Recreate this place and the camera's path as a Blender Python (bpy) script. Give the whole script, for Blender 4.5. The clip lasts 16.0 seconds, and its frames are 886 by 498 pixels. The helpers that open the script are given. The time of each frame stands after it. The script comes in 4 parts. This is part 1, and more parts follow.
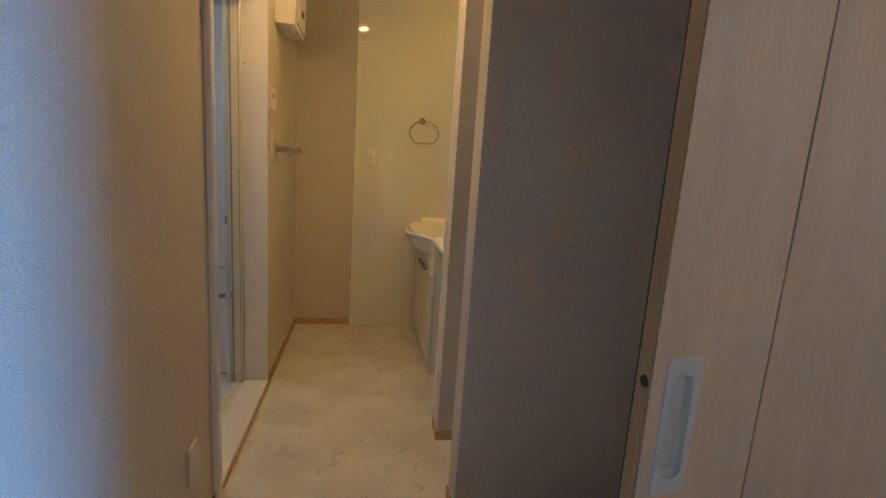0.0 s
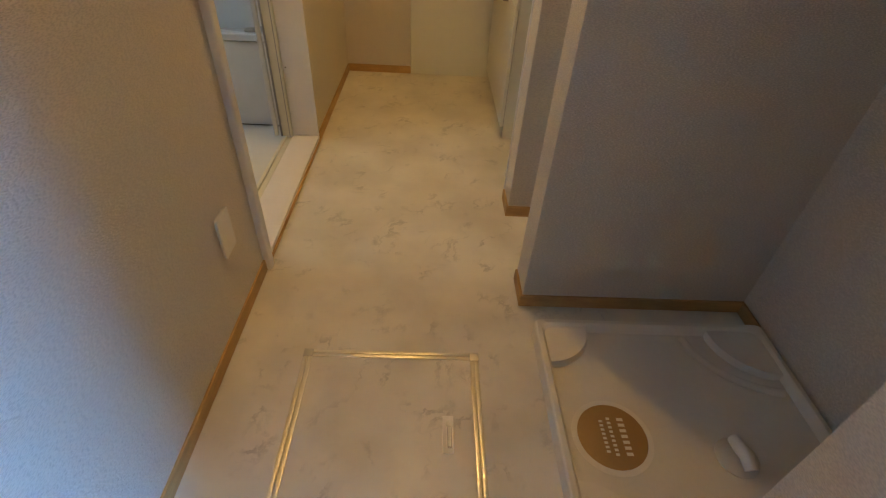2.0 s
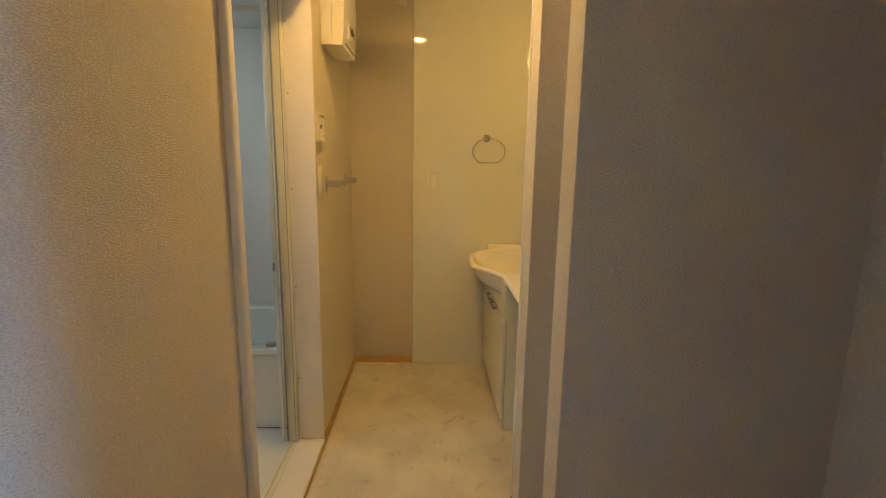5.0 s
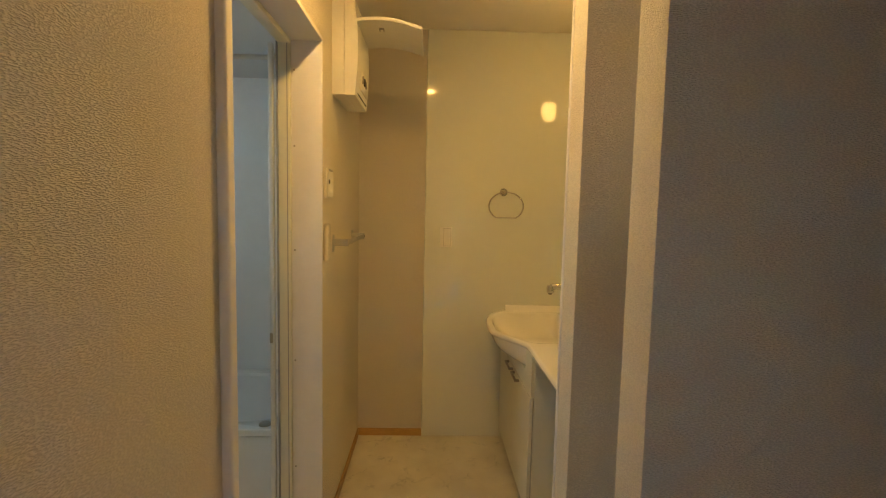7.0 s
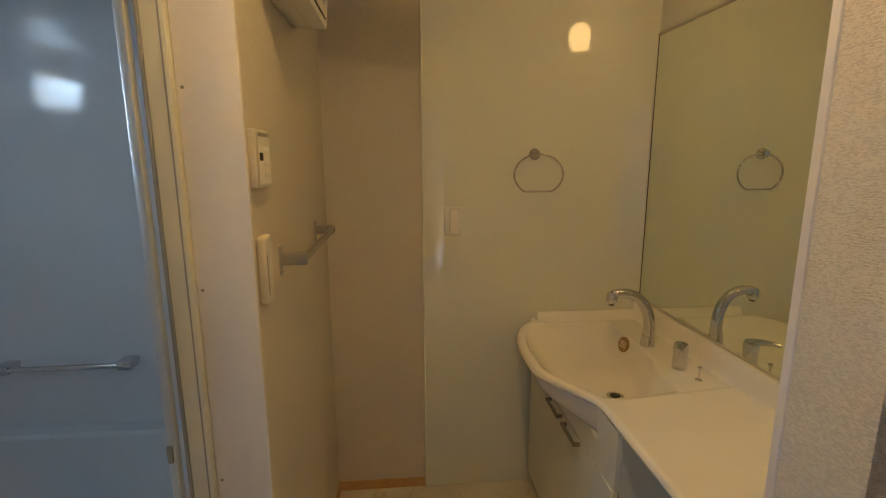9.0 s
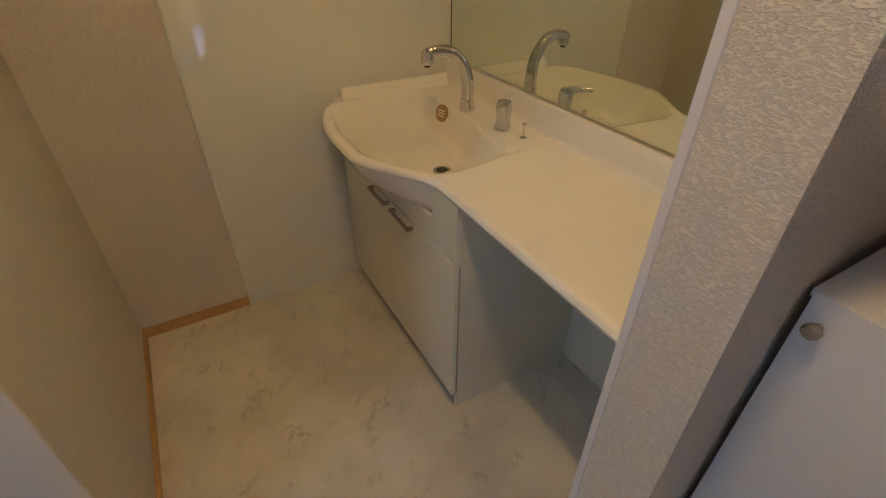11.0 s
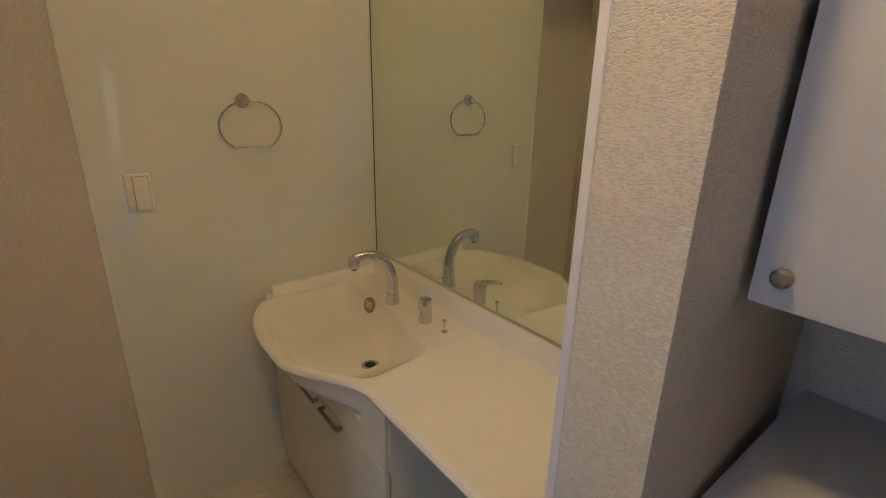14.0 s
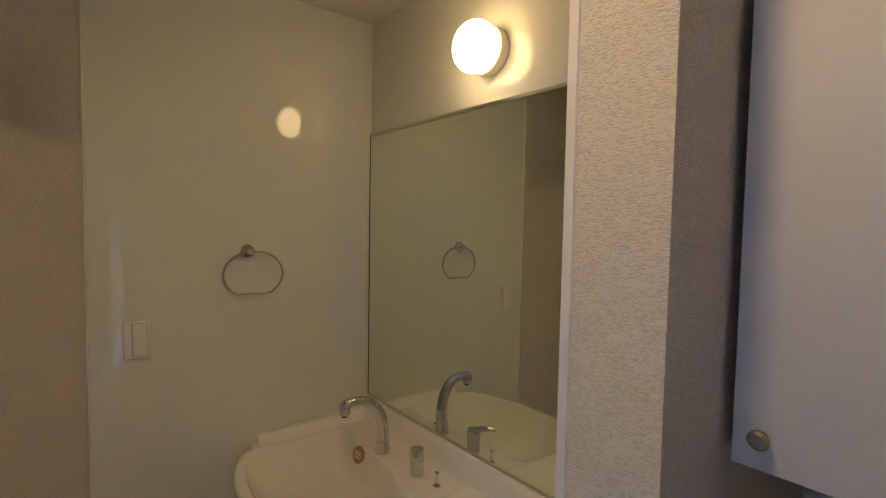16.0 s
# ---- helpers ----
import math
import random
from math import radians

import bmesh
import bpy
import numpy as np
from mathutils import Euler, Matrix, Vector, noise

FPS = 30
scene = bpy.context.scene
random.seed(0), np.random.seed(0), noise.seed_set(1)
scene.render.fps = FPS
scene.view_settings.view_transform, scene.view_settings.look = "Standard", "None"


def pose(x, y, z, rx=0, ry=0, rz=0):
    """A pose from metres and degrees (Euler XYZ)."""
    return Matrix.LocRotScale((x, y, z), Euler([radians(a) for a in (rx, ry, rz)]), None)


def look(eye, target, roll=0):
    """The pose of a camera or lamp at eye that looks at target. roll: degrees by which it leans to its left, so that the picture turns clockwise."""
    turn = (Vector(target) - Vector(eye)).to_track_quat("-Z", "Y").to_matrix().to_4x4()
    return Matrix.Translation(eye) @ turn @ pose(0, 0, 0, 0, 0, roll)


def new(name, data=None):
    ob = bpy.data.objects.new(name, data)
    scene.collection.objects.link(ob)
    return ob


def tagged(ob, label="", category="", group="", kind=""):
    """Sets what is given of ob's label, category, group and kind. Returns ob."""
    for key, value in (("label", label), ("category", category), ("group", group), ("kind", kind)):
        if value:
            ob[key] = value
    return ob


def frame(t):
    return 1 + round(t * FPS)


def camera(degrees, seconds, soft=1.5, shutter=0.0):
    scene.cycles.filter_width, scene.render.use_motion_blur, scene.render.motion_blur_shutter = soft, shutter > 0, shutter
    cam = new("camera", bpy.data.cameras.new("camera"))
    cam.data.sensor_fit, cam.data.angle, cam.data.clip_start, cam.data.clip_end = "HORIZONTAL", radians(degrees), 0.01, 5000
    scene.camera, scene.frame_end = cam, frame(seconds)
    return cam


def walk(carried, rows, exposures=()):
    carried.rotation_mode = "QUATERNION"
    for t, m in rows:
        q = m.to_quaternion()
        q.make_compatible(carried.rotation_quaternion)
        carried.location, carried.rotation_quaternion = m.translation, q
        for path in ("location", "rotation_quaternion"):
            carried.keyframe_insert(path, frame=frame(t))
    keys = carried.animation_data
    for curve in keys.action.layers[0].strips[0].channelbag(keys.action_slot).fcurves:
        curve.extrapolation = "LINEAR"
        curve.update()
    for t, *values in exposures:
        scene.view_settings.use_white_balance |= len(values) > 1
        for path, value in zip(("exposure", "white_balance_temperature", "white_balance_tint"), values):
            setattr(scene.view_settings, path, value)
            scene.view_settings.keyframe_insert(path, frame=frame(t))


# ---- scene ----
cam = camera(85.8, 16.0, 1.2)
PATH = [
    (0, (0.497, 2.215, 1.253), (0.821, 4.156, 0.898), 3.8),
    (0.5, (0.537, 2.451, 1.226), (0.754, 4.325, 0.563), 4.0),
    (1, (0.532, 2.586, 1.155), (0.666, 4.308, 0.148), 3.9),
    (1.5, (0.523, 2.622, 1.104), (0.613, 4.229, -0.083), 4.2),
    (2, (0.53, 2.625, 1.1), (0.607, 4.167, -0.172), 3.8),
    (2.5, (0.532, 2.622, 1.101), (0.602, 4.124, -0.218), 3.3),
    (3, (0.529, 2.618, 1.101), (0.591, 4.102, -0.238), 2.7),
    (3.5, (0.527, 2.62, 1.102), (0.577, 4.155, -0.179), 2.4),
    (4, (0.515, 2.614, 1.194), (0.561, 4.347, 0.196), 1.9),
    (4.5, (0.515, 2.59, 1.31), (0.561, 4.499, 0.713), 1.6),
    (5, (0.508, 2.588, 1.375), (0.567, 4.555, 1.02), 0.9),
    (5.2, (0.519, 2.59, 1.377), (0.571, 4.565, 1.067), 0.8),
    (7.5, (0.375, 3.026, 1.476), (0.428, 5.019, 1.312), 1.4),
    (8, (0.308, 3.269, 1.541), (0.321, 5.262, 1.369), 0.8),
    (8.5, (0.266, 3.486, 1.56), (0.318, 5.478, 1.395), 0.8),
    (9, (0.318, 3.733, 1.524), (0.483, 5.69, 1.146), -0.2),
    (9.2, (0.332, 3.813, 1.491), (0.566, 5.739, 1.002), -0.8),
    (9.6, (0.327, 3.941, 1.456), (0.724, 5.756, 0.714), -2.0),
    (10, (0.345, 4.004, 1.414), (0.908, 5.666, 0.454), -1.4),
    (12.3, (0.357, 4.014, 1.385), (1.272, 5.308, 0.165), 0.9),
    (12.5, (0.356, 4.016, 1.385), (1.281, 5.3, 0.162), 1.1),
    (13, (0.358, 4.017, 1.381), (1.314, 5.31, 0.192), 1.5),
    (13.5, (0.36, 4.005, 1.464), (1.424, 5.398, 0.501), 1.4),
    (14, (0.369, 3.978, 1.591), (1.543, 5.464, 0.948), 1.1),
    (14.5, (0.349, 3.949, 1.64), (1.597, 5.472, 1.289), 1.4),
    (15, (0.335, 3.94, 1.65), (1.596, 5.475, 1.418), 1.5),
    (15.5, (0.332, 3.939, 1.648), (1.593, 5.484, 1.493), 1.3),
    (16, (0.341, 3.939, 1.645), (1.594, 5.494, 1.54), 1.0),
]
EXPOSURES = [(0.0, 0.34, 9000, 8), (0.5, 0.44, 11200, 6), (1.3, 0.64, 11200, 6), (2.2, 0.64, 10300, 7), (3.5, 0.64, 10000, 7), (4.5, 0.74, 11800, 3), (5.0, 0.74, 12200, 2), (7.5, 0.34, 12000, 2), (8.5, 0.10, 8900, 4), (9.5, 0.10, 7600, 6), (10.5, 0.30, 7100, 8), (13.2, 0.40, 6500, 9), (14.5, 0.05, 6200, 8), (15.3, -0.07, 6000, 8), (16.0, -0.17, 6000, 8)]
walk(cam, [(t, look(eye, target, roll)) for t, eye, target, roll in PATH], EXPOSURES)

# ---- world and light ----
world = bpy.data.worlds.new("world")
scene.world = world
world.use_nodes = True
wn = world.node_tree
sky = wn.nodes.new("ShaderNodeTexSky")
sky.sky_type, sky.sun_disc = "NISHITA", False
sky.sun_elevation, sky.sun_rotation = radians(35), radians(200)
wn.nodes["Background"].inputs["Strength"].default_value = 0.1
wn.links.new(sky.outputs["Color"], wn.nodes["Background"].inputs["Color"])


def area_lamp(name, m, w, h, watts, colour):
    data = bpy.data.lights.new(name, "AREA")
    data.shape, data.size, data.size_y, data.energy, data.color = "RECTANGLE", w, h, watts, colour
    ob = new(name, data)
    ob.matrix_world = m
    return ob


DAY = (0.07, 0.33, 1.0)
WARM = (1.0, 0.66, 0.30)
GLOBE = 15.0
DOWNLIGHT = 260.0
# Blue daylight from behind; the lamp's spot, window and slit are made up.
area_lamp("daylight_room", look((1.555, -0.60, 1.35), (0.0, 2.6, 0.6)), 0.16, 0.9, 660, DAY)
# Fill lamp added unseen, to light sliding door and alcove through the transom.
area_lamp("fill_room_side", look((-1.76, 0.1, 1.45), (1.0, 0.1, 1.5)), 1.2, 1.0, 470, (0.92, 0.83, 0.74))
# Fill lamp in a made-up opening, for the blue patch on the sliding door.
area_lamp("fill_entry", look((1.76, 1.75, 1.55), (0.6, 2.0, 1.5)), 0.8, 0.9, 1.6, (0.35, 0.60, 1.0))
area_lamp("daylight_bath", look((-2.02, 4.065, 1.955), (-1.0, 4.5, 1.3)), 0.42, 0.20, 7, (0.38, 0.62, 1.0))


# ---- materials ----
def material(name, colour, rough=0.5, metal=0.0, spec=0.5):
    m = bpy.data.materials.new(name)
    m.use_nodes = True
    b = m.node_tree.nodes["Principled BSDF"]
    b.inputs["Base Color"].default_value = (*colour, 1)
    b.inputs["Roughness"].default_value = rough
    b.inputs["Metallic"].default_value = metal
    b.inputs["Specular IOR Level"].default_value = spec
    return m


def node(m, kind, **values):
    n = m.node_tree.nodes.new(kind)
    for k, v in values.items():
        n.inputs[k].default_value = v
    return n


def coords(m, scale=(1, 1, 1), rot=(0, 0, 0)):
    tc = node(m, "ShaderNodeTexCoord")
    mp = node(m, "ShaderNodeMapping", Scale=scale, Rotation=rot)
    m.node_tree.links.new(tc.outputs["Object"], mp.inputs["Vector"])
    return mp.outputs["Vector"]


def mottled(name, a, b, rough=0.5, scale=6.0, bump=0.0, bump_scale=60.0, stretch=(1, 1, 1), metal=0.0, spec=0.5, rough_var=0.08):
    """A surface whose colour drifts between a and b at two scales, with a fine relief."""
    m = material(name, a, rough, metal, spec)
    l, bs = m.node_tree.links, m.node_tree.nodes["Principled BSDF"]
    v = coords(m, stretch)
    big = node(m, "ShaderNodeTexNoise", Scale=scale, Detail=5.0, Roughness=0.6)
    fine = node(m, "ShaderNodeTexNoise", Scale=scale * 14, Detail=3.0, Roughness=0.6)
    l.new(v, big.inputs["Vector"]), l.new(v, fine.inputs["Vector"])
    add = node(m, "ShaderNodeMath")
    add.operation = "MULTIPLY_ADD"
    add.inputs[1].default_value = 0.35
    l.new(fine.outputs["Fac"], add.inputs[0]), l.new(big.outputs["Fac"], add.inputs[2])
    ramp = node(m, "ShaderNodeValToRGB")
    ramp.color_ramp.elements[0].position, ramp.color_ramp.elements[0].color = 0.45, (*a, 1)
    ramp.color_ramp.elements[1].position, ramp.color_ramp.elements[1].color = 0.9, (*b, 1)
    l.new(add.outputs[0], ramp.inputs["Fac"])
    l.new(ramp.outputs["Color"], bs.inputs["Base Color"])
    rr = node(m, "ShaderNodeMapRange")
    rr.inputs["To Min"].default_value, rr.inputs["To Max"].default_value = max(rough - rough_var, 0.02), rough + rough_var
    l.new(big.outputs["Fac"], rr.inputs["Value"]), l.new(rr.outputs["Result"], bs.inputs["Roughness"])
    if bump:
        bt = node(m, "ShaderNodeTexNoise", Scale=bump_scale, Detail=3.0)
        l.new(v, bt.inputs["Vector"])
        bn = node(m, "ShaderNodeBump", Strength=bump, Distance=0.002)
        l.new(bt.outputs["Fac"], bn.inputs["Height"]), l.new(bn.outputs["Normal"], bs.inputs["Normal"])
    return m


def wallpaper(name, colour):
    """Vinyl wallpaper with a woven relief of short, wavering horizontal ridges."""
    m = material(name, colour, 0.85, 0.0, 0.25)
    l, bs = m.node_tree.links, m.node_tree.nodes["Principled BSDF"]
    v = coords(m)
    warp = node(m, "ShaderNodeTexNoise", Scale=90.0, Detail=3.0)
    l.new(v, warp.inputs["Vector"])
    mix = node(m, "ShaderNodeVectorMath")
    mix.operation = "MULTIPLY_ADD"
    mix.inputs[1].default_value = (0.002, 0.002, 0.002)
    l.new(warp.outputs["Color"], mix.inputs[0]), l.new(v, mix.inputs[2])
    ridges = node(m, "ShaderNodeTexNoise", Scale=1.0, Detail=1.0, Roughness=0.4)
    st = node(m, "ShaderNodeMapping", Scale=(150.0, 150.0, 620.0))
    l.new(mix.outputs[0], st.inputs["Vector"]), l.new(st.outputs["Vector"], ridges.inputs["Vector"])
    crest = node(m, "ShaderNodeMapRange")
    crest.interpolation_type = "SMOOTHSTEP"
    crest.inputs["From Min"].default_value, crest.inputs["From Max"].default_value = 0.38, 0.60
    l.new(ridges.outputs["Fac"], crest.inputs["Value"])
    pits = node(m, "ShaderNodeTexNoise", Scale=600.0, Detail=2.0)
    l.new(v, pits.inputs["Vector"])
    sm = node(m, "ShaderNodeMath")
    sm.operation = "MULTIPLY_ADD"
    sm.inputs[1].default_value = 0.5
    l.new(pits.outputs["Fac"], sm.inputs[0]), l.new(crest.outputs["Result"], sm.inputs[2])
    # Pits tinted darker and crests lighter, painting relief shading into the colour.
    ramp = node(m, "ShaderNodeValToRGB")
    ramp.color_ramp.elements[0].position, ramp.color_ramp.elements[0].color = 0.25, (*[c * 0.92 for c in colour], 1)
    ramp.color_ramp.elements[1].position, ramp.color_ramp.elements[1].color = 1.0, (*[min(c * 1.07, 1) for c in colour], 1)
    l.new(sm.outputs[0], ramp.inputs["Fac"])
    blotch = node(m, "ShaderNodeTexNoise", Scale=2.2, Detail=4.0)
    l.new(v, blotch.inputs["Vector"])
    tint = node(m, "ShaderNodeMix")
    tint.data_type, tint.blend_type = "RGBA", "MULTIPLY"
    tint.inputs["Factor"].default_value = 0.10
    l.new(ramp.outputs["Color"], tint.inputs["A"]), l.new(blotch.outputs["Color"], tint.inputs["B"])
    l.new(tint.outputs["Result"], bs.inputs["Base Color"])
    bn = node(m, "ShaderNodeBump", Strength=1.0, Distance=0.0019)
    l.new(sm.outputs[0], bn.inputs["Height"]), l.new(bn.outputs["Normal"], bs.inputs["Normal"])
    return m


def marble_vinyl(name):
    """Cream sheet vinyl printed with soft grey marble veins."""
    m = material(name, (0.7, 0.66, 0.58), 0.38, 0.0, 0.4)
    l, bs = m.node_tree.links, m.node_tree.nodes["Principled BSDF"]
    v = coords(m, (1.0, 1.0, 1.0), (0, 0, 0.6))
    warp = node(m, "ShaderNodeTexNoise", Scale=5.0, Detail=6.0, Roughness=0.62)
    l.new(v, warp.inputs["Vector"])
    mix = node(m, "ShaderNodeVectorMath")
    mix.operation = "MULTIPLY_ADD"
    mix.inputs[1].default_value = (0.22, 0.22, 0.22)
    l.new(warp.outputs["Color"], mix.inputs[0]), l.new(v, mix.inputs[2])
    st = node(m, "ShaderNodeMapping", Scale=(7.0, 3.6, 1.0))
    l.new(mix.outputs[0], st.inputs["Vector"])
    vein = node(m, "ShaderNodeTexNoise", Scale=1.6, Detail=5.0, Roughness=0.55)
    l.new(st.outputs["Vector"], vein.inputs["Vector"])
    dist = node(m, "ShaderNodeMath")
    dist.operation = "SUBTRACT"
    dist.inputs[1].default_value = 0.5
    l.new(vein.outputs["Fac"], dist.inputs[0])
    ab = node(m, "ShaderNodeMath")
    ab.operation = "ABSOLUTE"
    l.new(dist.outputs[0], ab.inputs[0])
    line = node(m, "ShaderNodeMapRange")
    line.inputs["From Max"].default_value = 0.034
    line.inputs["To Min"].default_value, line.inputs["To Max"].default_value = 1.0, 0.0
    l.new(ab.outputs[0], line.inputs["Value"])
    where = node(m, "ShaderNodeTexNoise", Scale=9.0, Detail=3.0)
    l.new(v, where.inputs["Vector"])
    mask = node(m, "ShaderNodeMapRange")
    mask.inputs["From Min"].default_value, mask.inputs["From Max"].default_value = 0.50, 0.66
    l.new(where.outputs["Fac"], mask.inputs["Value"])
    mul = node(m, "ShaderNodeMath")
    mul.operation = "MULTIPLY"
    l.new(line.outputs["Result"], mul.inputs[0]), l.new(mask.outputs["Result"], mul.inputs[1])
    cloud = node(m, "ShaderNodeTexNoise", Scale=4.0, Detail=4.0)
    l.new(v, cloud.inputs["Vector"])
    base = node(m, "ShaderNodeValToRGB")
    base.color_ramp.elements[0].position, base.color_ramp.elements[0].color = 0.35, (0.60, 0.56, 0.49, 1)
    base.color_ramp.elements[1].position, base.color_ramp.elements[1].color = 0.65, (0.74, 0.70, 0.62, 1)
    l.new(cloud.outputs["Fac"], base.inputs["Fac"])
    mixc = node(m, "ShaderNodeMix")
    mixc.data_type = "RGBA"
    fm = node(m, "ShaderNodeMath")
    fm.operation = "MULTIPLY"
    fm.inputs[1].default_value = 0.62
    l.new(mul.outputs[0], fm.inputs[0]), l.new(fm.outputs[0], mixc.inputs["Factor"])
    l.new(base.outputs["Color"], mixc.inputs["A"])
    mixc.inputs["B"].default_value = (0.34, 0.32, 0.285, 1)
    l.new(mixc.outputs["Result"], bs.inputs["Base Color"])
    bt = node(m, "ShaderNodeTexNoise", Scale=220.0, Detail=2.0)
    l.new(v, bt.inputs["Vector"])
    bn = node(m, "ShaderNodeBump", Strength=0.12, Distance=0.001)
    l.new(bt.outputs["Fac"], bn.inputs["Height"]), l.new(bn.outputs["Normal"], bs.inputs["Normal"])
    return m


PAPER = wallpaper("wallpaper", (0.86, 0.79, 0.70))
CEIL = mottled("ceiling_paper", (0.74, 0.70, 0.64), (0.80, 0.76, 0.70), 0.9, 3.0, 0.4, 260.0)
FLOOR = marble_vinyl("marble_vinyl")
SKIRT = mottled("skirting_wood", (0.46, 0.26, 0.10), (0.58, 0.35, 0.15), 0.5, 5.0, 0.15, 80.0, (3, 3, 14))
# Brown made up for the unseen room, to soak up blue bounce.
DARKROOM = mottled("unseen_room_brown", (0.26, 0.19, 0.13), (0.32, 0.24, 0.17), 0.7, 3.0, 0.1, 60.0, (9, 9, 0.6))
PALEWOOD = mottled("pale_wood", (0.52, 0.42, 0.32), (0.62, 0.51, 0.40), 0.45, 3.0, 0.12, 60.0, (9, 9, 0.6))
PULL = mottled("satin_aluminium", (0.52, 0.58, 0.64), (0.60, 0.66, 0.72), 0.4, 6.0, 0.05, 100.0, (3, 3, 0.5), metal=0.25)
EDGEWOOD = mottled("edge_wood", (0.30, 0.19, 0.09), (0.38, 0.25, 0.13), 0.5, 4.0, 0.1, 70.0, (9, 9, 0.6))
TRIM = mottled("white_trim", (0.78, 0.75, 0.74), (0.84, 0.81, 0.80), 0.42, 4.0, 0.05, 90.0)
GLOSS = mottled("gloss_panel", (0.70, 0.71, 0.64), (0.74, 0.75, 0.68), 0.03, 1.5, 0.0, 5.0, spec=0.5, rough_var=0.008)
CABINET = mottled("cream_laminate", (0.70, 0.69, 0.60), (0.75, 0.74, 0.65), 0.35, 3.0, 0.04, 120.0)
LAMINATE = mottled("white_laminate", (0.64, 0.63, 0.64), (0.69, 0.68, 0.69), 0.38, 3.0, 0.04, 120.0)
ENAMEL = mottled("white_resin", (0.81, 0.785, 0.745), (0.85, 0.825, 0.785), 0.11, 2.5, 0.0, rough_var=0.03)
PLASTIC = mottled("white_plastic", (0.78, 0.76, 0.72), (0.84, 0.82, 0.78), 0.4, 9.0, 0.05, 150.0)
PANPLASTIC = mottled("pan_plastic", (0.70, 0.66, 0.58), (0.76, 0.72, 0.64), 0.45, 5.0, 0.06, 120.0)
BATHWALL = mottled("bath_panel", (0.74, 0.77, 0.80), (0.79, 0.82, 0.85), 0.08, 2.0, 0.03, 8.0, rough_var=0.02)
CHROME = mottled("chrome", (0.62, 0.62, 0.64), (0.70, 0.70, 0.72), 0.06, 20.0, metal=1.0, rough_var=0.03)
STEEL = mottled("brushed_steel", (0.50, 0.48, 0.45), (0.60, 0.58, 0.55), 0.32, 9.0, 0.1, 120.0, (1, 1, 8), metal=1.0)
SATIN = mottled("satin_nickel", (0.34, 0.31, 0.27), (0.40, 0.37, 0.33), 0.35, 20.0, metal=0.9)
GOLD = mottled("champagne_aluminium", (0.76, 0.72, 0.62), (0.84, 0.80, 0.70), 0.38, 6.0, 0.1, 150.0, (2, 2, 1), metal=1.0)
ALU = mottled("aluminium", (0.62, 0.64, 0.66), (0.70, 0.72, 0.74), 0.35, 6.0, 0.05, 100.0, (3, 3, 0.5), metal=0.8)
DARK = mottled("dark_gap", (0.02, 0.018, 0.016), (0.03, 0.028, 0.025), 0.7, 20.0)
BROWN = mottled("sticker_brown", (0.36, 0.21, 0.075), (0.40, 0.24, 0.095), 0.5, 12.0)
INK = mottled("sticker_white", (0.78, 0.74, 0.66), (0.82, 0.78, 0.70), 0.5, 12.0)
RUBBER = mottled("grey_rubber", (0.30, 0.31, 0.33), (0.36, 0.37, 0.39), 0.6, 12.0)
MIRROR = material("mirror_glass", (0.80, 0.85, 0.76), 0.005, 1.0)
GLASS = material("frosted_glass", (0.92, 0.96, 1.0), 0.35, 0.0)
GLASS.node_tree.nodes["Principled BSDF"].inputs["Transmission Weight"].default_value = 1.0


def glowing(name, colour, strength):
    m = material(name, colour, 0.3)
    b = m.node_tree.nodes["Principled BSDF"]
    b.inputs["Emission Color"].default_value = (*colour, 1)
    b.inputs["Emission Strength"].default_value = strength
    return m


SPOT = glowing("lit_downlight_lens", WARM, DOWNLIGHT)
OPAL = glowing("lit_opal_glass", WARM, GLOBE)
SKYGLOW = glowing("daylight_outside", (1.0, 0.94, 0.82), 6.0)


# ---- builders ----
def box(x0, y0, z0, x1, y1, z1, bevel=0.0, seg=2):
    bm = bmesh.new()
    bmesh.ops.create_cube(bm, size=1.0)
    for v in bm.verts:
        v.co = Vector((x0 + (v.co.x + 0.5) * (x1 - x0), y0 + (v.co.y + 0.5) * (y1 - y0), z0 + (v.co.z + 0.5) * (z1 - z0)))
    if bevel:
        bmesh.ops.bevel(bm, geom=bm.edges[:], offset=bevel, segments=seg, affect="EDGES", profile=0.5)
    return bm


def lathe(profile, m=Matrix.Identity(4), n=40):
    """Turns (radius, height) pairs about z, capped where the radius ends above zero."""
    bm = bmesh.new()
    rings = [[bm.verts.new(m @ Vector((r * math.cos(2 * math.pi * i / n), r * math.sin(2 * math.pi * i / n), h))) for i in range(n)] for r, h in profile]
    for a, b in zip(rings, rings[1:]):
        for i in range(n):
            bm.faces.new((a[i], a[(i + 1) % n], b[(i + 1) % n], b[i]))
    bm.faces.new(rings[0][::-1]), bm.faces.new(rings[-1])
    bmesh.ops.recalc_face_normals(bm, faces=bm.faces[:])
    return bm


